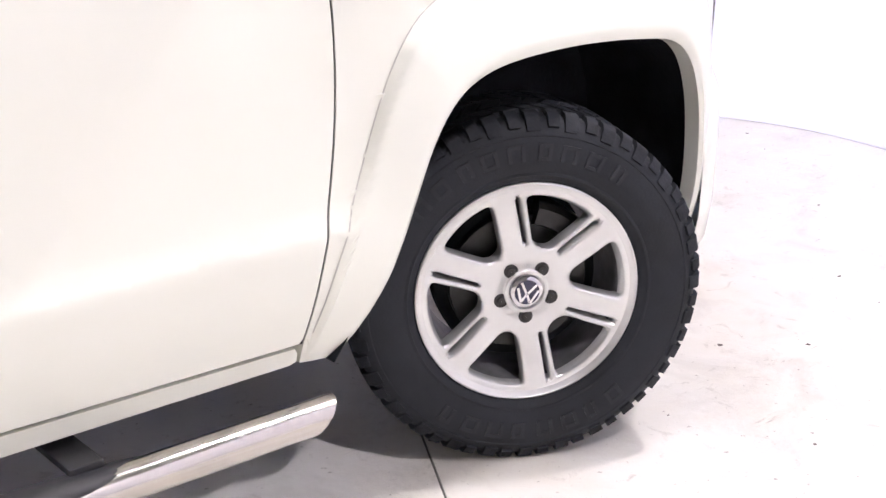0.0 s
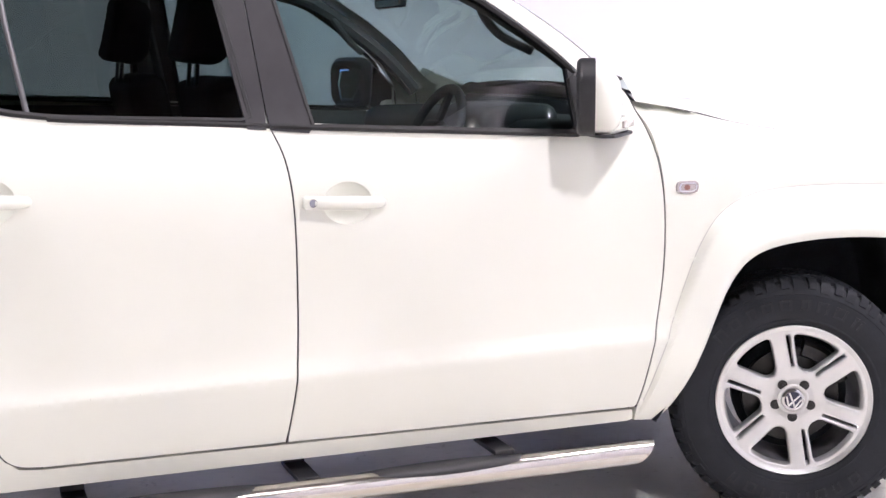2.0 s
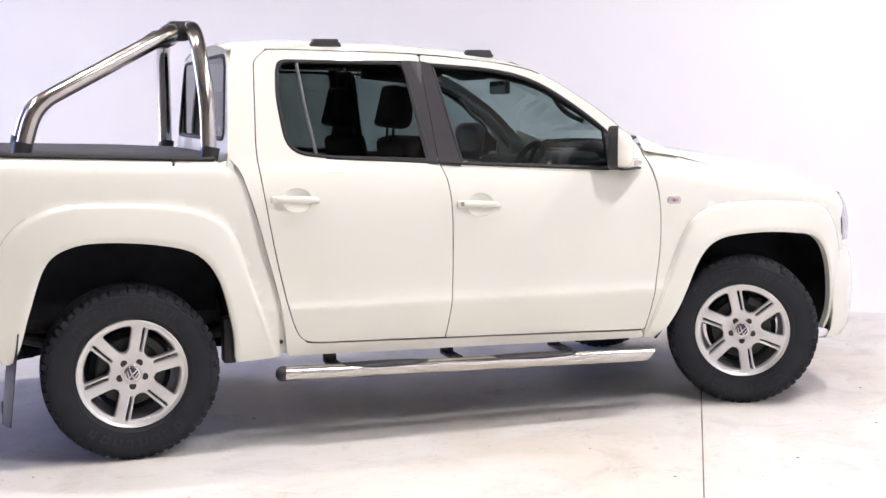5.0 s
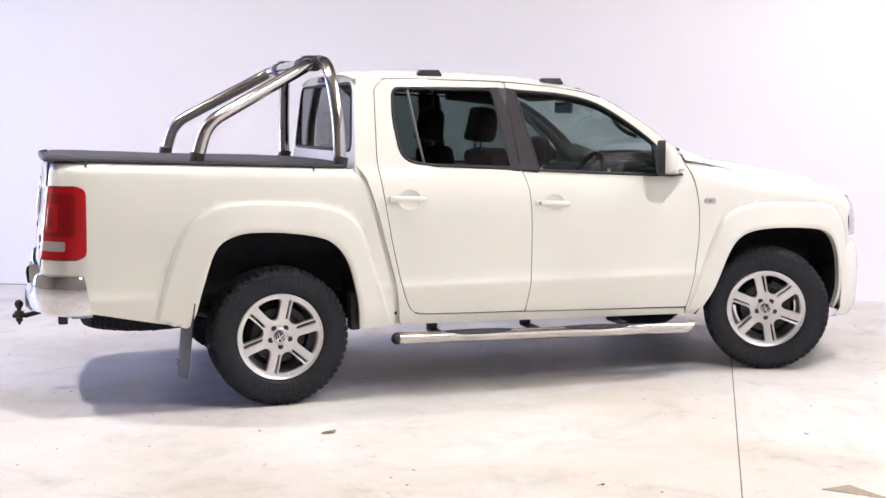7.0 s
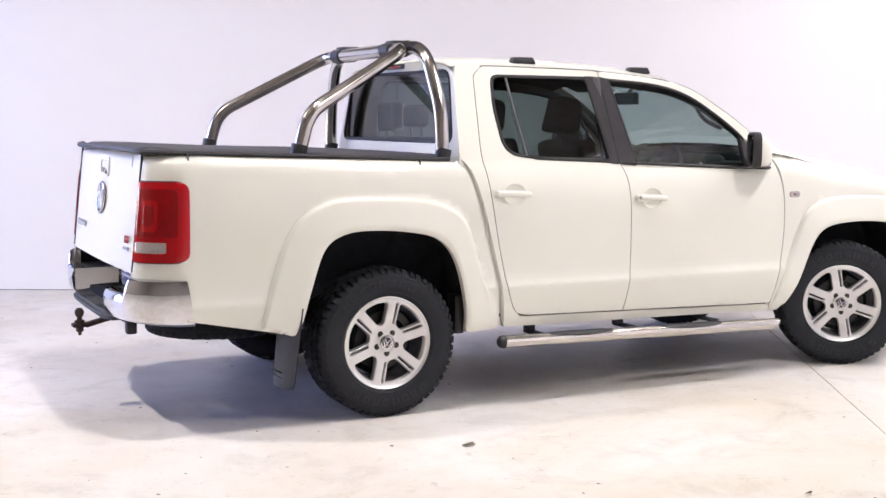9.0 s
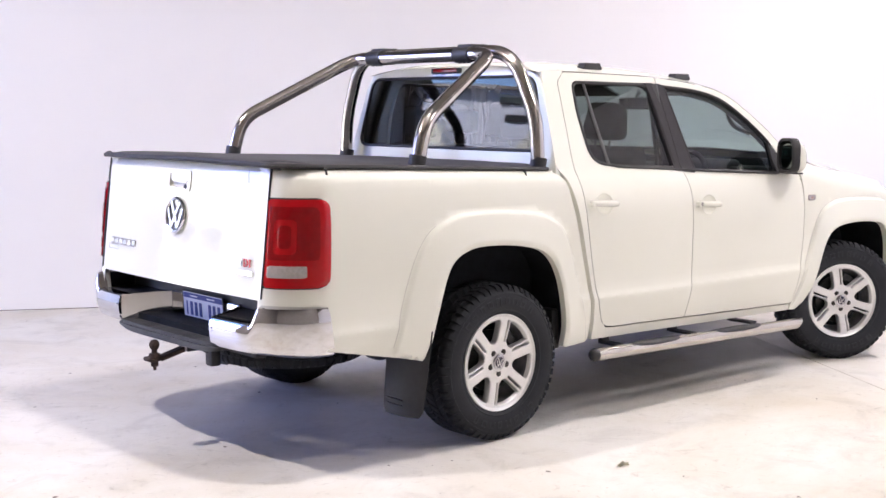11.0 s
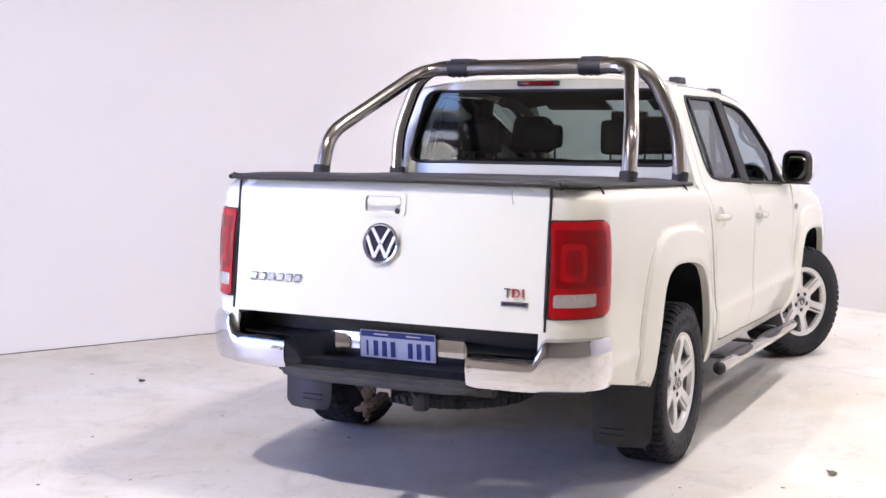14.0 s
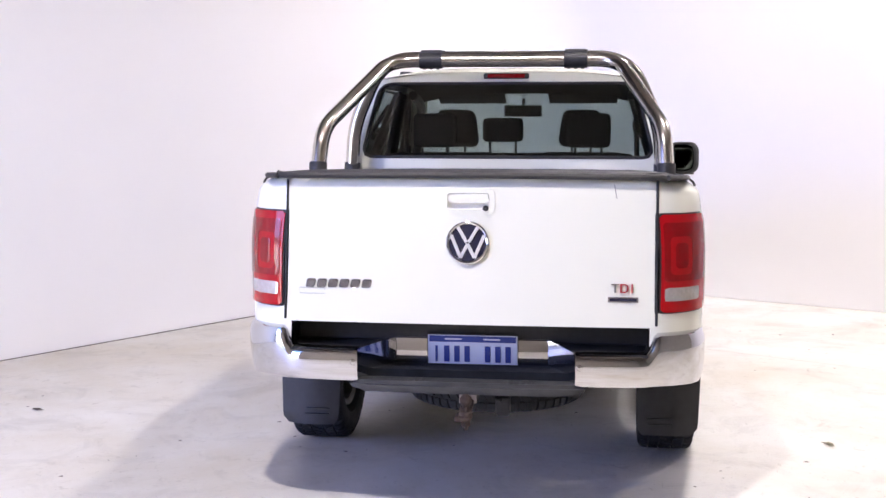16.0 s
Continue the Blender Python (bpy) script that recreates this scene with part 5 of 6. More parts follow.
part("bumper_tread", bm, BLACK, bump, "black plastic tread on the bumper", smooth=False)
bm = bmesh.new()
box(bm, (-1.095, -0.735, 0.69), (-1.03, 0.735, 0.80), 0.01, 2)
part("bumper_backing", bm, BLACK, bump, smooth=False)
half = spline([(-1.07, 0.36), (-1.18, 0.445), (-1.265, 0.486), (-1.308, 0.480), (-1.336, 0.43), (-1.347, 0.30), (-1.350, 0.10)], 5)
bm = slab([(x, y) for x, y in half] + [(x, -y) for x, y in half[::-1]], 0.520, 0.568)
rimE = [e for e in bm.edges if abs(e.verts[0].co.z - e.verts[1].co.z) < 1e-6]
bmesh.ops.bevel(bm, geom=rimE, offset=0.016, segments=4, affect="EDGES")
for v in bm.verts:
    f = max(0.0, (abs(v.co.y) - 0.30) / 0.19)
    v.co.z += 0.020 * f * f if v.co.z < 0.545 else 0.0
sp = part("step_pad", bm, DUSTY, bump, "black plastic step below the plate")
for y in (-0.20, 0.20):
    bm = bmesh.new()
    for k in range(4):
        box(bm, (-1.335, y - 0.045 + 0.024 * k, 0.5665), (-1.265, y - 0.037 + 0.024 * k, 0.5715), 0.001, 1)
    part("grip_ribs", bm, TRIM, sp)

# number plate with plain bars for its characters
bm = bmesh.new()
box(bm, (-0.003, -0.186, -0.067), (0.003, 0.186, 0.067), 0.002, 1)
plate = part("number_plate", bm, PLATEW, bump, "blue and white number plate in a black frame", m=pose(-1.113, -0.005, 0.657, 0, -4, 0))
bm = bmesh.new()
box(bm, (-0.0045, -0.180, 0.036), (-0.002, 0.180, 0.062), 0.001, 1)
part("plate_band", bm, BLUE, plate, "blue band along the plate")
for y0, y1 in ((0.045, 0.115), (-0.115, -0.045)):
    bm = bmesh.new()
    box(bm, (-0.006, y0, 0.046), (-0.003, y1, 0.052), 0.0005, 1)
    part("plate_bar", bm, PLATEW, plate)
for k in range(8):
    if k == 4:
        continue
    y = 0.150 - 0.0425 * k
    bm = bmesh.new()
    w = 0.005 if k == 0 else 0.0115
    box(bm, (-0.0055, y - w, -0.048), (-0.002, y + w, 0.020), 0.001, 1)
    part("plate_bar", bm, BLUE, plate, "plain blue bar")
bm = tube([(-0.002, y, z) for y, z in ((-0.188, -0.069), (0.188, -0.069), (0.188, 0.069), (-0.188, 0.069))], 0.004, 6, closed=True)
part("plate_frame", bm, BLACK, plate)

# tow bar
bm = bmesh.new()
box(bm, (-1.22, -0.030, 0.455), (-0.70, 0.030, 0.515), 0.004, 1)
box(bm, (-1.10, -0.45, 0.470), (-1.04, 0.45, 0.530), 0.004, 1)
tb = part("tow_bar", bm, DARKMETAL, truck, "dark square tow-bar receiver")
bm = bmesh.new()
box(bm, (-1.36, -0.024, 0.446), (-1.18, 0.024, 0.470), 0.004, 1, turn=pose(0, 0, 0, 0, -14, 0))
box(bm, (-1.425, -0.033, 0.430), (-1.335, 0.033, 0.450), 0.006, 1)
part("ball_mount", bm, RUST, tb, "rusty ball mount")
bm = lathe([(0.0005, 0.535), (0.014, 0.531), (0.024, 0.518), (0.025, 0.506), (0.020, 0.492), (0.013, 0.484), (0.014, 0.470), (0.026, 0.466), (0.028, 0.450)], 20, axis="z")
part("tow_ball", bm, RUST, tb, "rusty tow ball", m=pose(-1.386, -0.010, 0))
bm = lathe([(0.0005, 0.385), (0.009, 0.388), (0.009, 0.405), (0.020, 0.406), (0.020, 0.430)], 6, axis="z")
part("ball_nut", bm, RUST, tb, m=pose(-1.386, -0.010, 0))
bm = bmesh.new()
box(bm, (-1.232, -0.036, 0.462), (-1.224, 0.036, 0.523), 0.002, 1)
part("mount_label", bm, CLEARLENS, tb, "pale label on the receiver end", smooth=False)
bm = tube(spline([(-1.10, -0.10, 0.50), (-1.16, -0.11, 0.47), (-1.18, -0.12, 0.47), (-1.15, -0.135, 0.46)], 6), 0.008, 8)
part("trailer_cable", bm, BLACK, tb)
bm = bmesh.new()
box(bm, (-1.17, -0.165, 0.395), (-1.115, -0.105, 0.475), 0.012, 2)
part("trailer_socket", bm, BLACK, tb, "black trailer socket")

# ---- wheels ----
def tyre_mesh():
    prof = [(0.214, -0.080), (0.230, -0.095), (0.2425, -0.108), (0.2435, -0.1135), (0.250, -0.1195), (0.258, -0.1235), (0.260, -0.1265), (0.264, -0.1270), (0.266, -0.1262), (0.280, -0.1315), (0.300, -0.1345), (0.325, -0.1340), (0.341, -0.1300), (0.343, -0.1315), (0.348, -0.1300), (0.362, -0.121), (0.372, -0.112), (0.3765, -0.100), (0.3775, -0.05), (0.378, 0.0)]
    prof = prof + [(r, -h) for r, h in prof[::-1][1:]]
    return lathe(prof, 96)


def tread_mesh():
    bm = bmesh.new()
    rnd = random.Random(3)

    def block(a0, a1, y0, y1, r0, r1, skew):
        vs = []
        for r in (r0, r1):
            k = 0.0 if r == r0 else 0.0016
            for a, y in ((a0 + k, y0 + k), (a1 - k, y0 + k), (a1 - k, y1 - k), (a0 + k, y1 - k)):
                a2 = a + skew * y
                vs.append(bm.verts.new((r * math.cos(a2), y, r * math.sin(a2))))
        for f in ((4, 5, 6, 7), (0, 1, 5, 4), (1, 2, 6, 5), (2, 3, 7, 6), (3, 0, 4, 7)):
            bm.faces.new([vs[i] for i in f])

    n = 56
    p = 2 * math.pi / n
    for row, (y0, y1, sk) in enumerate(((-0.078, -0.034, 1.6), (-0.027, 0.027, -1.4), (0.034, 0.078, 1.6))):
        for k in range(n):
            a = p * (k + 0.5 * (row % 2)) + rnd.uniform(-0.01, 0.01)
            block(a, a + p * 0.78, y0, y1, 0.372, 0.387, sk)
    for sg in (-1, 1):
        for k in range(n):
            a = p * (k + 0.25)
            long = k % 2
            # shoulder lug: tread face and flank
            w = p * (0.70 if long else 0.58)
            ring = []
            for r, y in ((0.372, 0.083), (0.387, 0.085), (0.3855, 0.106), (0.377, 0.120), (0.354 if long else 0.362, 0.1315 if long else 0.128), (0.350 if long else 0.358, 0.120)):
                ring.append([bm.verts.new((r * math.cos(b), sg * y, r * math.sin(b))) for b in (a, a + w)])
            for i in range(5):
                bm.faces.new((ring[i][0], ring[i][1], ring[i + 1][1], ring[i + 1][0]))
            for j in (0, 1):
                bm.faces.new([ring[i][j] for i in range(6)])
    bmesh.ops.recalc_face_normals(bm, faces=bm.faces)
    return bm


def sidewall_mesh():
    """Raised sidewall bars in place of lettering."""
    bm = bmesh.new()

    def bar_at(a0, a1, r0, r1):
        vs = []
        for r in (r0, r1):
            for b in (a0, a1):
                for y in (-0.1325, -0.1365):
                    vs.append(bm.verts.new((r * math.cos(b), y, r * math.sin(b))))
        for f in ((1, 3, 7, 5), (0, 1, 5, 4), (2, 3, 7, 6), (0, 1, 3, 2), (4, 5, 7, 6)):
            bm.faces.new([vs[i] for i in f])

    # two arcs of block-shaped marks, each an open frame of bars
    for start, n in ((0.90, 9), (4.05, 8)):
        for k in range(n):
            a = start + 0.182 * k
            w = 0.118 if k % 3 else 0.092
            bar_at(a, a + 0.026, 0.292, 0.327)
            bar_at(a + w - 0.026, a + w, 0.292, 0.327)
            bar_at(a + 0.027, a + w - 0.027, 0.319, 0.327)
            if k % 2:
                bar_at(a + 0.027, a + w - 0.027, 0.292, 0.299)
    bmesh.ops.recalc_face_normals(bm, faces=bm.faces)
    return bm


def rim_mesh():
    prof = [(0.207, -0.088), (0.211, -0.103), (0.216, -0.108), (0.232, -0.1130), (0.238, -0.1175), (0.2415, -0.116), (0.2415, -0.108), (0.229, -0.098), (0.226, -0.088)]
    bm = lathe(prof, 72)

    hub = [(0.0005, -0.094), (0.040, -0.094), (0.041, -0.101), (0.046, -0.1015), (0.050, -0.0985), (0.076, -0.0985), (0.084, -0.096), (0.090, -0.088), (0.092, -0.070), (0.090, -0.05)]
    lathe(hub, 48, bm)
    bmesh.ops.recalc_face_normals(bm, faces=bm.faces)
    return bm


def barrel_mesh():
    return lathe([(0.226, -0.0875), (0.207, -0.0875), (0.205, -0.06), (0.200, 0.02), (0.196, 0.10), (0.224, 0.11), (0.226, -0.06)], 72)


def spoke_mesh():
    """One sixth of the wheel face, its spoke along +x: a broad bar, a slit, a slim rib, and its share of hub and ring."""
    def pol(r, deg):
        return np.array((r * math.cos(radians(deg)), r * math.sin(radians(deg))))

    def bend(p, c, q, k=7):
        return [(1 - t) ** 2 * np.array(p) + 2 * t * (1 - t) * np.array(c) + t * t * np.array(q) for t in np.linspace(0, 1, k)]

    up = bend(pol(0.098, 28), (0.0945, 0.0315), (0.112, 0.0318)) + bend((0.194, 0.0335), (0.208, 0.0340), pol(0.2125, 13.5)) + [pol(0.2125, d) for d in (17, 20, 24)] + [pol(0.2125, 28)]
    low = bend(pol(0.098, -32), (0.0935, -0.0350), (0.112, -0.0355)) + bend((0.194, -0.0385), (0.208, -0.0390), pol(0.2125, -15.5)) + [pol(0.2125, d) for d in (-19, -24, -28)] + [pol(0.2125, -32)]
    rim = [pol(0.2260, d) for d in np.linspace(28, -32, 25)]
    hub = [pol(0.040, d) for d in np.linspace(-32, 28, 13)]
    outline = np.vstack([up, rim, low[::-1], hub])
    slit = rounded([(0.102, -0.0240, 0.005), (0.209, -0.0265, 0.005), (0.209, -0.0145, 0.005), (0.102, -0.0145, 0.005)])
    edges = [np.array(up), np.array(low), np.vstack([slit, slit[:1]])]

    def near(p):
        return np.minimum(np.minimum(dist_to(p, edges[0]), dist_to(p, edges[1])), dist_to(p, edges[2]))

    def face(p):
        r = np.hypot(p[:, 0], p[:, 1])
        f = np.clip((r - 0.07) / 0.13, 0, 1)
        y = -0.0985 - 0.0125 * f * f * (3 - 2 * f)
        mid = np.clip((r - 0.10) / 0.02, 0, 1) * np.clip((0.212 - r) / 0.012, 0, 1)
        y = y + 0.0035 * mid * np.clip((-0.014 - p[:, 1]) / 0.010, 0, 1)
        y = y + 0.0045 * np.clip(1 - near(p) / 0.0045, 0, 1) ** 1.6
        return np.stack([p[:, 0], y, p[:, 1]], 1)

    extra = []
    for e in edges:
        q = resample(e, 0.006)
        t = np.gradient(q, axis=0)
        t /= np.linalg.norm(t, axis=1)[:, None]
        for d in (0.0020, 0.0045):
            for s in (-1, 1):
                extra.append(q + s * d * np.stack([-t[:, 1], t[:, 0]], 1))
    pts, faces = sheet(outline, face, 0.011, [slit], np.vstack(extra), 0.034, edge=0.0055)
    bm = bmesh.new()
    vs = [bm.verts.new(p) for p in pts]
    for f in faces:
        bm.faces.new([vs[i] for i in f])
    return bm


def cap_mesh():
    return lathe([(0.0005, -0.108), (0.030, -0.107), (0.0345, -0.104), (0.036, -0.096)], 32)


src = {}
for nm, bm, mt in (("tyre", tyre_mesh(), RUBBER), ("tread", tread_mesh(), TREADM), ("sidewall_relief", sidewall_mesh(), RAISED), ("wheel", rim_mesh(), ALLOY), ("rim_barrel", barrel_mesh(), BARREL), ("spoke", spoke_mesh(), ALLOY), ("hub_cap", cap_mesh(), CHROME)):
    me = bpy.data.meshes.new(nm)
    bm.normal_update()
    bm.to_mesh(me)
    bm.free()
    me.polygons.foreach_set("use_smooth", [True] * len(me.polygons))
    me.set_sharp_from_angle(angle=radians(38))
    me.materials.append(mt)
    src[nm] = me
me = src["spoke"].copy()
for v in me.vertices:
    v.co.z = -v.co.z
me.flip_normals()
src["spoke_mirrored"] = me
bm = lathe([(0.0005, -0.1040), (0.006, -0.1040), (0.0085, -0.1030), (0.0095, -0.0995), (0.0155, -0.0995), (0.0160, -0.0900)], 18)
src["wheel_nut"] = bpy.data.meshes.new("wheel_nut")
bm.to_mesh(src["wheel_nut"])
bm.free()
src["wheel_nut"].materials.append(NUTM)
bm = lathe([(0.06, -0.035), (0.150, -0.035), (0.152, -0.030), (0.152, -0.014), (0.06, -0.010)], 48)
src["brake_disc"] = bpy.data.meshes.new("brake_disc")
bm.to_mesh(src["brake_disc"])
bm.free()
src["brake_disc"].materials.append(DISCM)
bm = lathe([(0.0005, -0.008), (0.180, -0.008), (0.180, 0.05), (0.0005, 0.06)], 40)
lathe([(0.0005, -0.06), (0.070, -0.06), (0.072, 0.03)], 24, bm)
src["brake_backplate"] = bpy.data.meshes.new("brake_backplate")
bm.to_mesh(src["brake_backplate"])
bm.free()
src["brake_backplate"].materials.append(LINER)
bm = tube([(0.158 * math.cos(math.radians(d)), -0.03, 0.158 * math.sin(math.radians(d))) for d in range(18, 80, 6)], 0.030, 10)
for v in bm.verts:
    v.co.y = -0.03 + max(-0.030, min(0.024, (v.co.y + 0.03) * 1.4))
src["brake_caliper"] = bpy.data.meshes.new("brake_caliper")
bm.to_mesh(src["brake_caliper"])
bm.free()
src["brake_caliper"].materials.append(DISCM)
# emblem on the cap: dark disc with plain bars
bm = lathe([(0.0005, -0.1088), (0.026, -0.1082), (0.028, -0.1062)], 28)
src["cap_emblem"] = bpy.data.meshes.new("cap_emblem")
bm.to_mesh(src["cap_emblem"])
bm.free()
src["cap_emblem"].materials.append(BADGEDK)
bm = bmesh.new()
for sgx in (-1, 1):
    for (x0, z0), (x1, z1) in (((0.017, 0.020), (0.002, -0.002)), ((0.023, 0.008), (0.010, -0.022)), ((0.010, -0.022), (0.0, -0.004))):
        d = Vector((sgx * (x1 - x0), 0, z1 - z0)).normalized()
        s = Vector((-d.z, 0, d.x)) * 0.0026
        a, b = Vector((sgx * x0, -0.1098, z0)), Vector((sgx * x1, -0.1098, z1))
        bm.faces.new([bm.verts.new(v) for v in (a - s, b - s, b + s, a + s)])
bmesh.ops.recalc_face_normals(bm, faces=bm.faces)
bmesh.ops.solidify(bm, geom=list(bm.faces), thickness=0.0015)
src["cap_bars"] = bpy.data.meshes.new("cap_bars")
bm.to_mesh(src["cap_bars"])
bm.free()
src["cap_bars"].materials.append(CHROME)


def wheel(m, spin, label):
    w = link("wheel", src["wheel"], None, truck, label, m @ pose(0, 0, 0, 0, spin, 0))
    for nm in ("tyre", "tread", "sidewall_relief", "rim_barrel", "hub_cap", "brake_disc", "brake_backplate", "cap_emblem", "cap_bars"):
        p = link(nm, src[nm], None, w, "black all-terrain tyre" if nm == "tyre" else "", pose(0, 0, 0, 0, (12 if nm.startswith("cap_") else 0) - spin, 0) if nm[:3] in ("cap", "sid") else None)
        if nm in ("tread", "sidewall_relief"):
            tagged(p, kind="stuff")
    link("brake_caliper", src["brake_caliper"], None, w, m=pose(0, 0, 0, 0, -spin, 0))
    # spokes stand in three pairs, their slim ribs facing each other
    for k in range(3):
        link("spoke", src["spoke"], None, w, m=pose(0, 0, 0, 0, -(46.5 + 32 + 120 * k), 0))
        link("spoke", src["spoke_mirrored"], None, w, m=pose(0, 0, 0, 0, -(46.5 - 32 + 120 * k), 0))
    for k in range(5):
        a = math.radians(-90 + 72 * k)
        link("wheel_nut", src["wheel_nut"], None, w, m=pose(0.057 * math.cos(a), 0, 0.057 * math.sin(a)))
    return w


for x, sp in ((HUB_R, -1.0), (HUB_F, -144.0)):
    st = STEER if x == HUB_F else 0.0
    wheel(pose(x, -WHEEL_Y, HUB_Z, 0, 0, st), sp, "silver six-spoke alloy wheel, front wheel steered" if st else "silver six-spoke alloy wheel")
    wheel(pose(x, WHEEL_Y + 0.028, HUB_Z, 0, 0, 180 + st), 20.0, "silver six-spoke alloy wheel")
# spare wheel slung under the bed
sw = link("spare_wheel", src["tyre"], None, truck, "spare tyre slung under the load bed", pose(-0.655, -0.06, 0.505, 90, 0, 0))
link("tread", src["tread"], None, sw)

# ---- underbody ----
bm = bmesh.new()
for sg in (-1, 1):
    box(bm, (-1.12, sg * 0.50 - 0.035, 0.52), (3.6, sg * 0.50 + 0.035, 0.64), 0.01, 1)
for x in (-1.0, -0.35, 0.6, 1.5, 2.4):
    box(bm, (x - 0.04, -0.48, 0.54), (x + 0.04, 0.48, 0.62), 0.01, 1)
part("chassis_frame", bm, DARKMETAL, truck, "dark ladder chassis frame", smooth=False)
bm = tube([(0, -0.70, HUB_Z), (0, 0.70, HUB_Z)], 0.048, 16)
bmesh.ops.create_uvsphere(bm, u_segments=20, v_segments=12, radius=0.135, matrix=pose(0, 0.02, HUB_Z))
part("rear_axle", bm, DARKMETAL, truck, "dark rear axle and differential")
bm = tube([(HUB_F, -0.70, HUB_Z), (HUB_F, 0.70, HUB_Z)], 0.04, 16)
part("front_axle", bm, DARKMETAL, truck)
for sg in (-1, 1):
    bm = tube(spline([(-0.62, sg * 0.56, 0.56), (-0.3, sg * 0.56, 0.47), (0, sg * 0.56, 0.445), (0.35, sg * 0.56, 0.47), (0.68, sg * 0.56, 0.55)], 6), 0.028, 8)
    part("leaf_spring", bm, DARKMETAL, truck)
    bm = tube([(0.12, sg * 0.60, 0.42), (0.30, sg * 0.58, 0.80)], 0.030, 12)
    part("shock_absorber", bm, DARKMETAL, truck)
bm = tube(spline([(2.4, 0.30, 0.45), (0.9, 0.32, 0.44), (0.4, 0.36, 0.52), (-0.3, 0.40, 0.55), (-0.8, 0.44, 0.50), (-1.05, 0.46, 0.49)], 8), 0.032, 12)
part("exhaust_pipe", bm, DARKMETAL, truck, "dark exhaust pipe")
bm = bmesh.new()
box(bm, (0.72, -0.45, 0.36), (1.75, -0.05, 0.55), 0.05, 2)
part("fuel_tank", bm, LINER, truck)
bm = bmesh.new()
box(bm, (0.5, -0.86, 0.44), (2.62, 0.86, 0.52), 0.01, 1)
part("cab_floor", bm, LINER, truck, smooth=False)
bm = bmesh.new()
box(bm, (2.64, -0.60, 0.50), (3.85, 0.60, 1.05), 0.05, 1)
part("engine_bay_tray", bm, LINER, truck, smooth=False)
bm = slab([(-1.25, -0.70), (-1.02, -0.88), (-0.55, -0.88), (-0.55, 0.88), (-1.02, 0.88), (-1.25, 0.70)], 0.565, 0.60)
part("rear_valance", bm, LINER, truck, smooth=False)
# ---- cab interior ----
def seat(x, y, wide, rest, label):
    bm = bmesh.new()
    box(bm, (x - 0.26, y - wide, 0.78), (x + 0.26, y + wide, 0.95), 0.06, 3)
    s = part("seat", bm, CLOTH, truck, label)
    bm = bmesh.new()
    box(bm, (x - 0.39, y - wide, 0.90), (x - 0.26, y + wide, 1.410), 0.05, 3, turn=pose(0, 0, 0, 0, -12, 0))
    part("backrest", bm, CLOTH, s, "dark cloth backrest")
    for dy in rest:
        bm = bmesh.new()
        box(bm, (-0.075, -0.135, -0.11), (0.065, 0.135, 0.105), 0.050, 4)
        for v in bm.verts:
            f = (v.co.z + 0.11) / 0.215
            v.co.y *= 1.0 - 0.20 * f * f
            v.co.x = v.co.x * (1.0 - 0.12 * f) + 0.02 * math.sin(f * 3.1)
        part("headrest", bm, CLOTH, s, "dark cloth headrest", m=pose(x - 0.400, y + dy, 1.555, 0, 10, 0))
        for k in (-0.055, 0.055):
            part("headrest_post", tube([(x - 0.425, y + dy + k, 1.38), (x - 0.415, y + dy + k, 1.48)], 0.007, 8), DARKMETAL, s)


seat(1.78, -0.37, 0.25, (0,), "dark cloth front seat")
seat(1.68, 0.37, 0.25, (0,), "dark cloth front seat")
bm = bmesh.new()
box(bm, (0.72, -0.68, 0.78), (1.18, 0.68, 0.95), 0.06, 3)
rs = part("rear_bench", bm, CLOTH, truck, "dark cloth rear bench seat")
bm = bmesh.new()
box(bm, (0.60, -0.68, 0.92), (0.72, 0.68, 1.425), 0.05, 3, turn=pose(0, 0, 0, 0, -8, 0))
part("backrest", bm, CLOTH, rs)
for y in (-0.43, 0.03, 0.40):
    bm = bmesh.new()
    mid = abs(y) < 0.1
    w = 0.110 if mid else 0.118
    z0, z1 = (1.485, 1.615) if mid else (1.455, 1.640)
    box(bm, (0.565, y - w, z0), (0.655, y + w, z1), 0.035, 3)
    part("headrest", bm, CLOTH, rs, "dark cloth headrest")
    for k in (-0.07, 0.07):
        part("headrest_post", tube([(0.62, y + k, 1.40), (0.61, y + k, z0 + 0.02)], 0.007, 8), DARKMETAL, rs)
bm = bmesh.new()
box(bm, (2.25, -0.78, 0.90), (2.66, 0.78, 1.27), 0.09, 4)
db = part("dashboard", bm, DASH, truck, "dark grey dashboard")
bm = bmesh.new()
box(bm, (2.20, -0.58, 1.16), (2.46, -0.20, 1.315), 0.06, 4)
part("instrument_hood", bm, DASH, db)
st_m = pose(2.10, -0.37, 1.195, 0, -66, 0)
bm = tube([(0.18 * math.cos(a), 0.18 * math.sin(a), 0) for a in np.linspace(0, 2 * math.pi, 40, endpoint=False)], 0.016, 10, closed=True)
sw = part("steering_wheel", bm, DASH, truck, "dark steering wheel", m=st_m)
bm = bmesh.new()
box(bm, (-0.07, -0.07, -0.02), (0.07, 0.07, 0.03), 0.03, 3)
for a in (0, 180, 270):
    box(bm, (0.05, -0.018, -0.008), (0.17, 0.018, 0.008), 0.004, 1)
    vs = bm.verts[-24:]
    bmesh.ops.rotate(bm, verts=vs, cent=(0, 0, 0), matrix=Matrix.Rotation(radians(a), 3, "Z"))
part("wheel_hub", bm, DASH, sw)
bm = bmesh.new()
box(bm, (2.105, -0.090, 1.622), (2.135, 0.160, 1.700), 0.014, 3)
rm = part("rear_view_mirror", bm, BLACK, truck, "black interior rear-view mirror")
bm = bmesh.new()
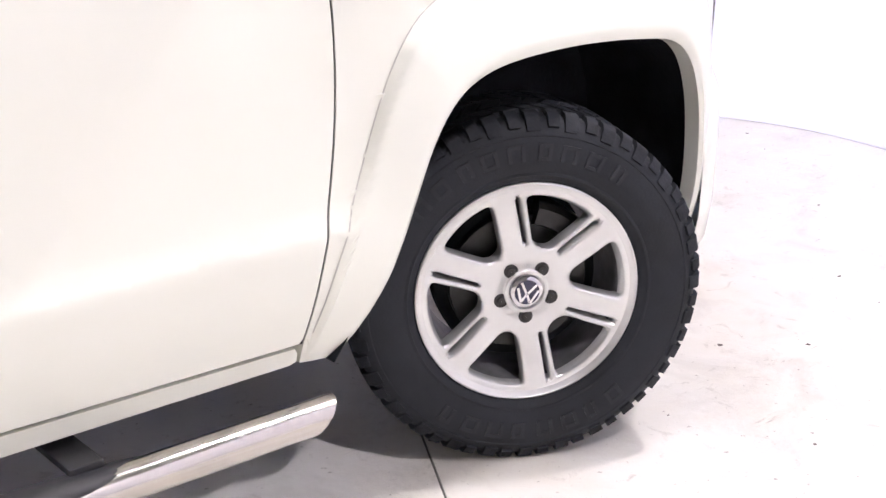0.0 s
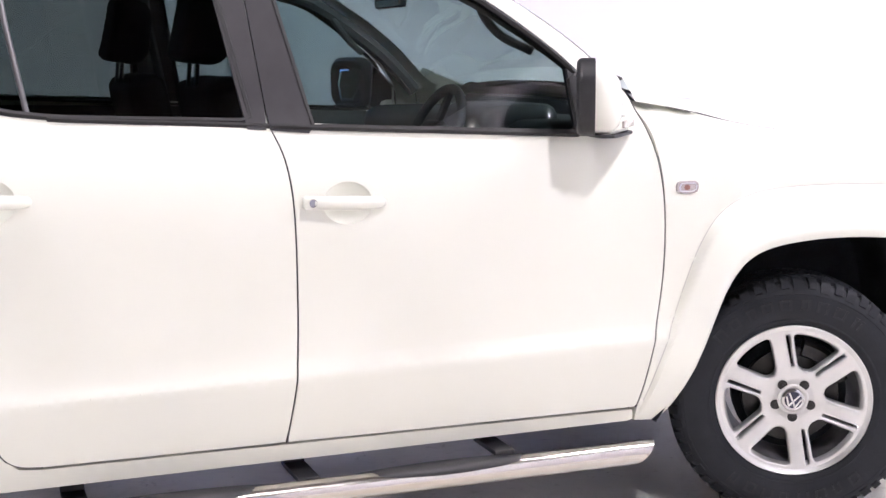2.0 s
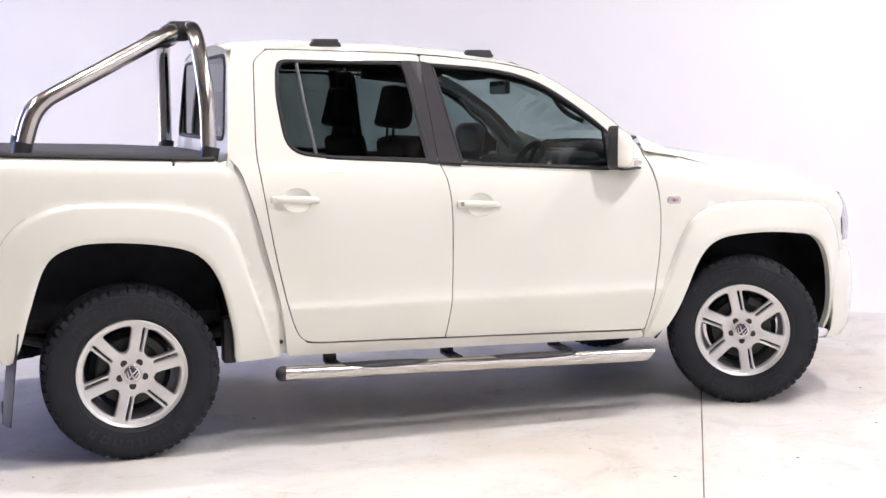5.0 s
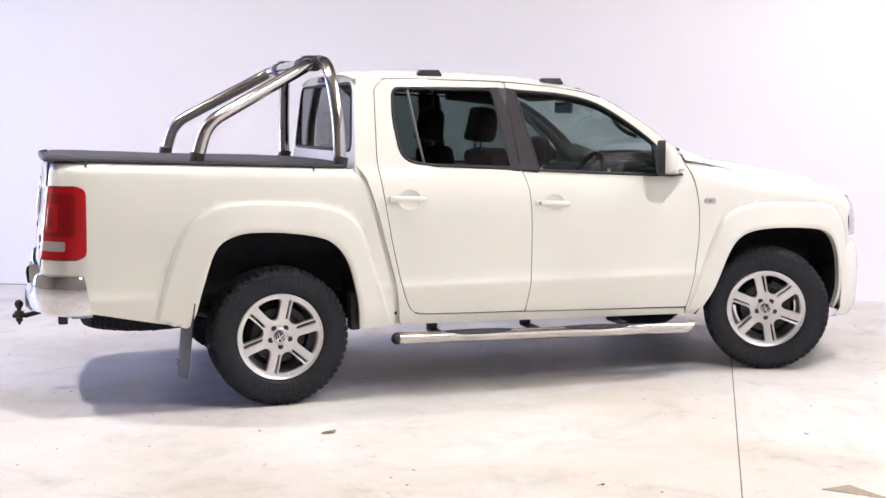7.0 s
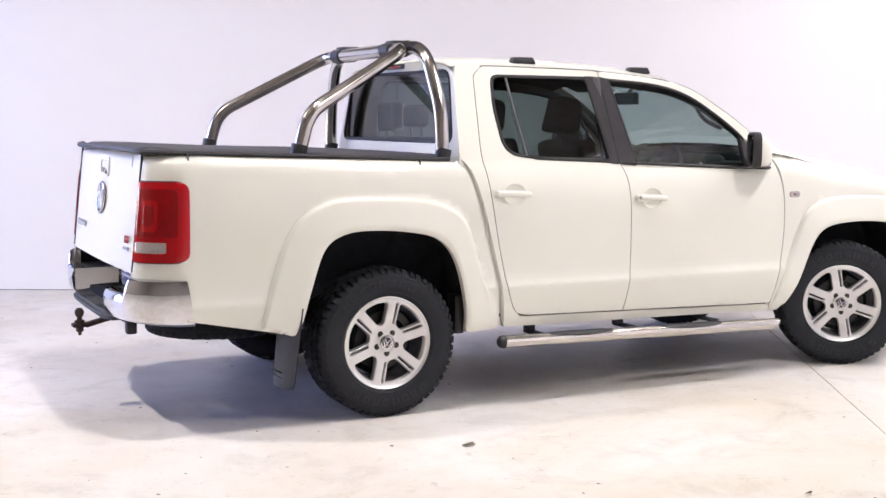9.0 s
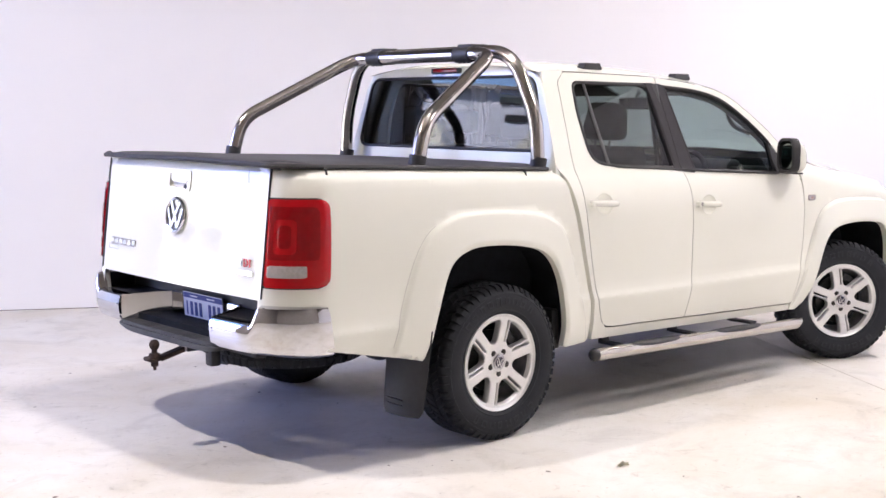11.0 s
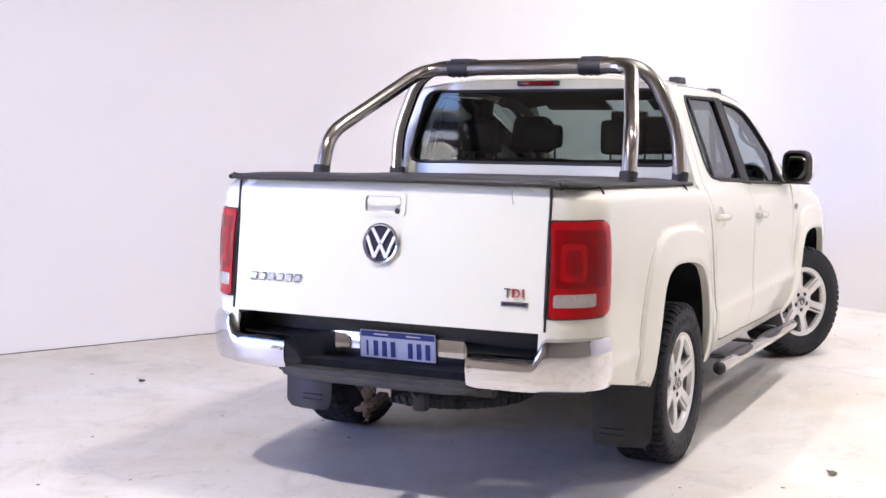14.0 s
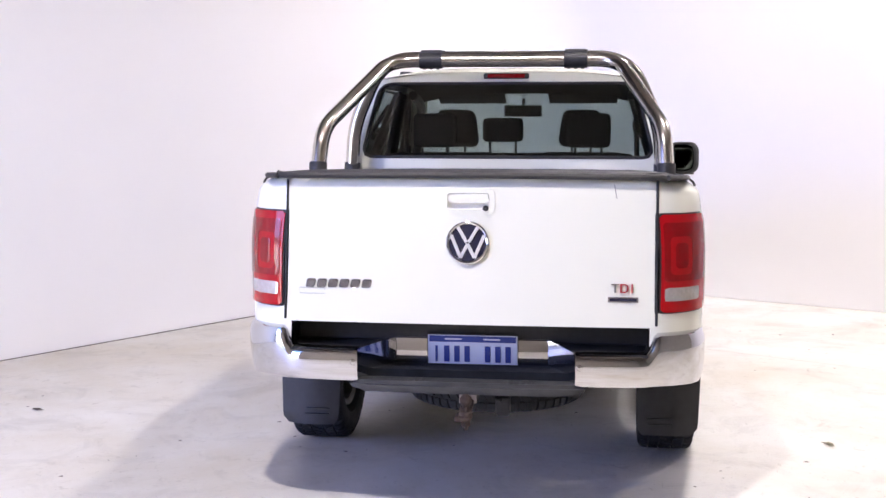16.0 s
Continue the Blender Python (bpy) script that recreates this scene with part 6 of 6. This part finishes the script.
box(bm, (2.1035, -0.080, 1.629), (2.106, 0.150, 1.693), 0.0008, 1)
part("mirror_face", bm, MIRRORG, rm)
part("mirror_stalk", tube([(2.13, 0.035, 1.68), (2.165, 0.035, 1.735)], 0.012, 8), BLACK, rm)
# trims that close the cabin
for sg in (-1, 1):
    pts, faces = sheet(np.array([(0.62, 0.50), (2.58, 0.50), (2.58, 1.225), (1.45, 1.28), (0.62, 1.30)]), lambda p: np.stack([p[:, 0], np.full(len(p), sg * 0.845) - sg * 0.02 * np.sin(p[:, 1] * 9), p[:, 1]], 1), 0.15, depth=0.02, inward=(0, sg, 0))
    link("door_card", mesh_of("door_card", pts, faces), DASH, truck, "dark inner door trim")
    part("pillar_trim", tube([(1.44, sg * 0.83, 1.24), (1.385, sg * 0.705, 1.76)], 0.035, 8), TRIM, truck)
    part("pillar_trim", tube([(x, sg * (float(DOOR_PROF(float(GUTTER(x)))) - 0.045), float(GUTTER(x)) - 0.045) for x in np.linspace(1.5, 2.5, 14)], 0.030, 8), TRIM, truck, "grey windscreen pillar trim")
    part("grab_handle", tube(spline([(2.12, sg * 0.72, 1.62), (2.135, sg * 0.69, 1.585), (2.19, sg * 0.70, 1.52), (2.26, sg * 0.76, 1.475)], 6), 0.013, 8), TRIM, truck, "grey grab handle on the pillar")
    part("seat_belt", tube([(1.40, sg * 0.695, 1.66), (1.46, sg * 0.70, 1.35), (1.52, sg * 0.66, 1.0)], 0.016, 6), DASH, truck)
    bm = bmesh.new()
    box(bm, (0.50, min(sg * 0.66, sg * 0.80), 0.95), (0.66, max(sg * 0.66, sg * 0.80), 1.40), 0.03, 2)
    part("rear_quarter_trim", bm, DASH, truck)
pts, faces = grid_surface(np.linspace(0.50, 1.95, 20), np.linspace(-0.93, 0.93, 17), lambda x, f: (lambda q: (q[0], q[1] * 0.99, q[2] - 0.035))(roof_point(x, f)))
panel("headliner", pts, faces, HEADLINER, truck, "grey cloth headliner")
for sg in (-1, 1):
    bm = bmesh.new()
    box(bm, (1.93, sg * 0.36 - 0.22, 1.735), (2.10, sg * 0.36 + 0.22, 1.750), 0.006, 2, turn=pose(0, 0, 0, 0, 20, 0))
    part("sun_visor", bm, TRIM, truck, "grey sun visor folded up")
bm = bmesh.new()
box(bm, (1.50, -0.10, 0.70), (2.28, 0.10, 1.00), 0.03, 2)
part("centre_console", bm, DASH, truck)
bm = bmesh.new()
box(bm, (0.47, -0.80, 0.5), (0.50, 0.80, 1.40), 0.01, 1)
part("rear_bulkhead", bm, DASH, truck, smooth=False)

# ---- litter on the floor ----
rnd = random.Random(11)


def leaf(x, y, size, turn, mt, label, name="dry_leaf", cat="leaf"):
    bm = bmesh.new()
    n = 9
    ring = []
    for k in range(n):
        a = 2 * math.pi * k / n
        r = size * (0.55 + 0.45 * rnd.random()) * (1 if k % 2 else 0.62)
        ring.append(bm.verts.new((r * math.cos(a) * 1.6, r * math.sin(a) * 0.7, 0.002 + 0.006 * rnd.random())))
    c = bm.verts.new((0, 0, 0.010))
    for k in range(n):
        bm.faces.new((ring[k], ring[(k + 1) % n], c))
    bmesh.ops.solidify(bm, geom=list(bm.faces), thickness=0.0015)
    ob = part(name, bm, mt, None, m=pose(x, y, 0.002, 0, 0, turn))
    return tagged(ob, label, cat)


leaf(0.096, -1.647, 0.050, 20, LEAF, "crumpled dry leaf on the concrete floor")
leaf(0.28, 2.585, 0.045, 60, DEBRIS, "small dark dead leaf on the floor")
leaf(1.0, -2.95, 0.02, 10, DEBRIS, "tiny dark scrap on the floor")
bm = slab([(1.87, -3.30), (2.02, -3.285), (2.06, -3.52)], 0.0, 0.003)
tagged(part("cardboard_scrap", bm, SCRAP, smooth=False), "flat brown cardboard scrap on the floor", "scrap")
bm = bmesh.new()
for k in range(220):
    u, v = rnd.uniform(0.3, 10), rnd.uniform(0.3, 10)
    q = room(u, v)
    s = rnd.choice((0.004, 0.006, 0.009, 0.013))
    ring = [bm.verts.new((q.x + s * math.cos(a) * rnd.uniform(0.5, 1.3), q.y + s * math.sin(a) * rnd.uniform(0.5, 1.3), 0.0005)) for a in (0, 1.3, 2.5, 3.8, 5.0)]
    top = bm.verts.new((q.x, q.y, 0.003))
    for i in range(5):
        bm.faces.new((ring[i], ring[(i + 1) % 5], top))
tagged(part("floor_grit", bm, DEBRIS, smooth=False), "scattered dark grit and flakes on the floor", "grit", kind="stuff")
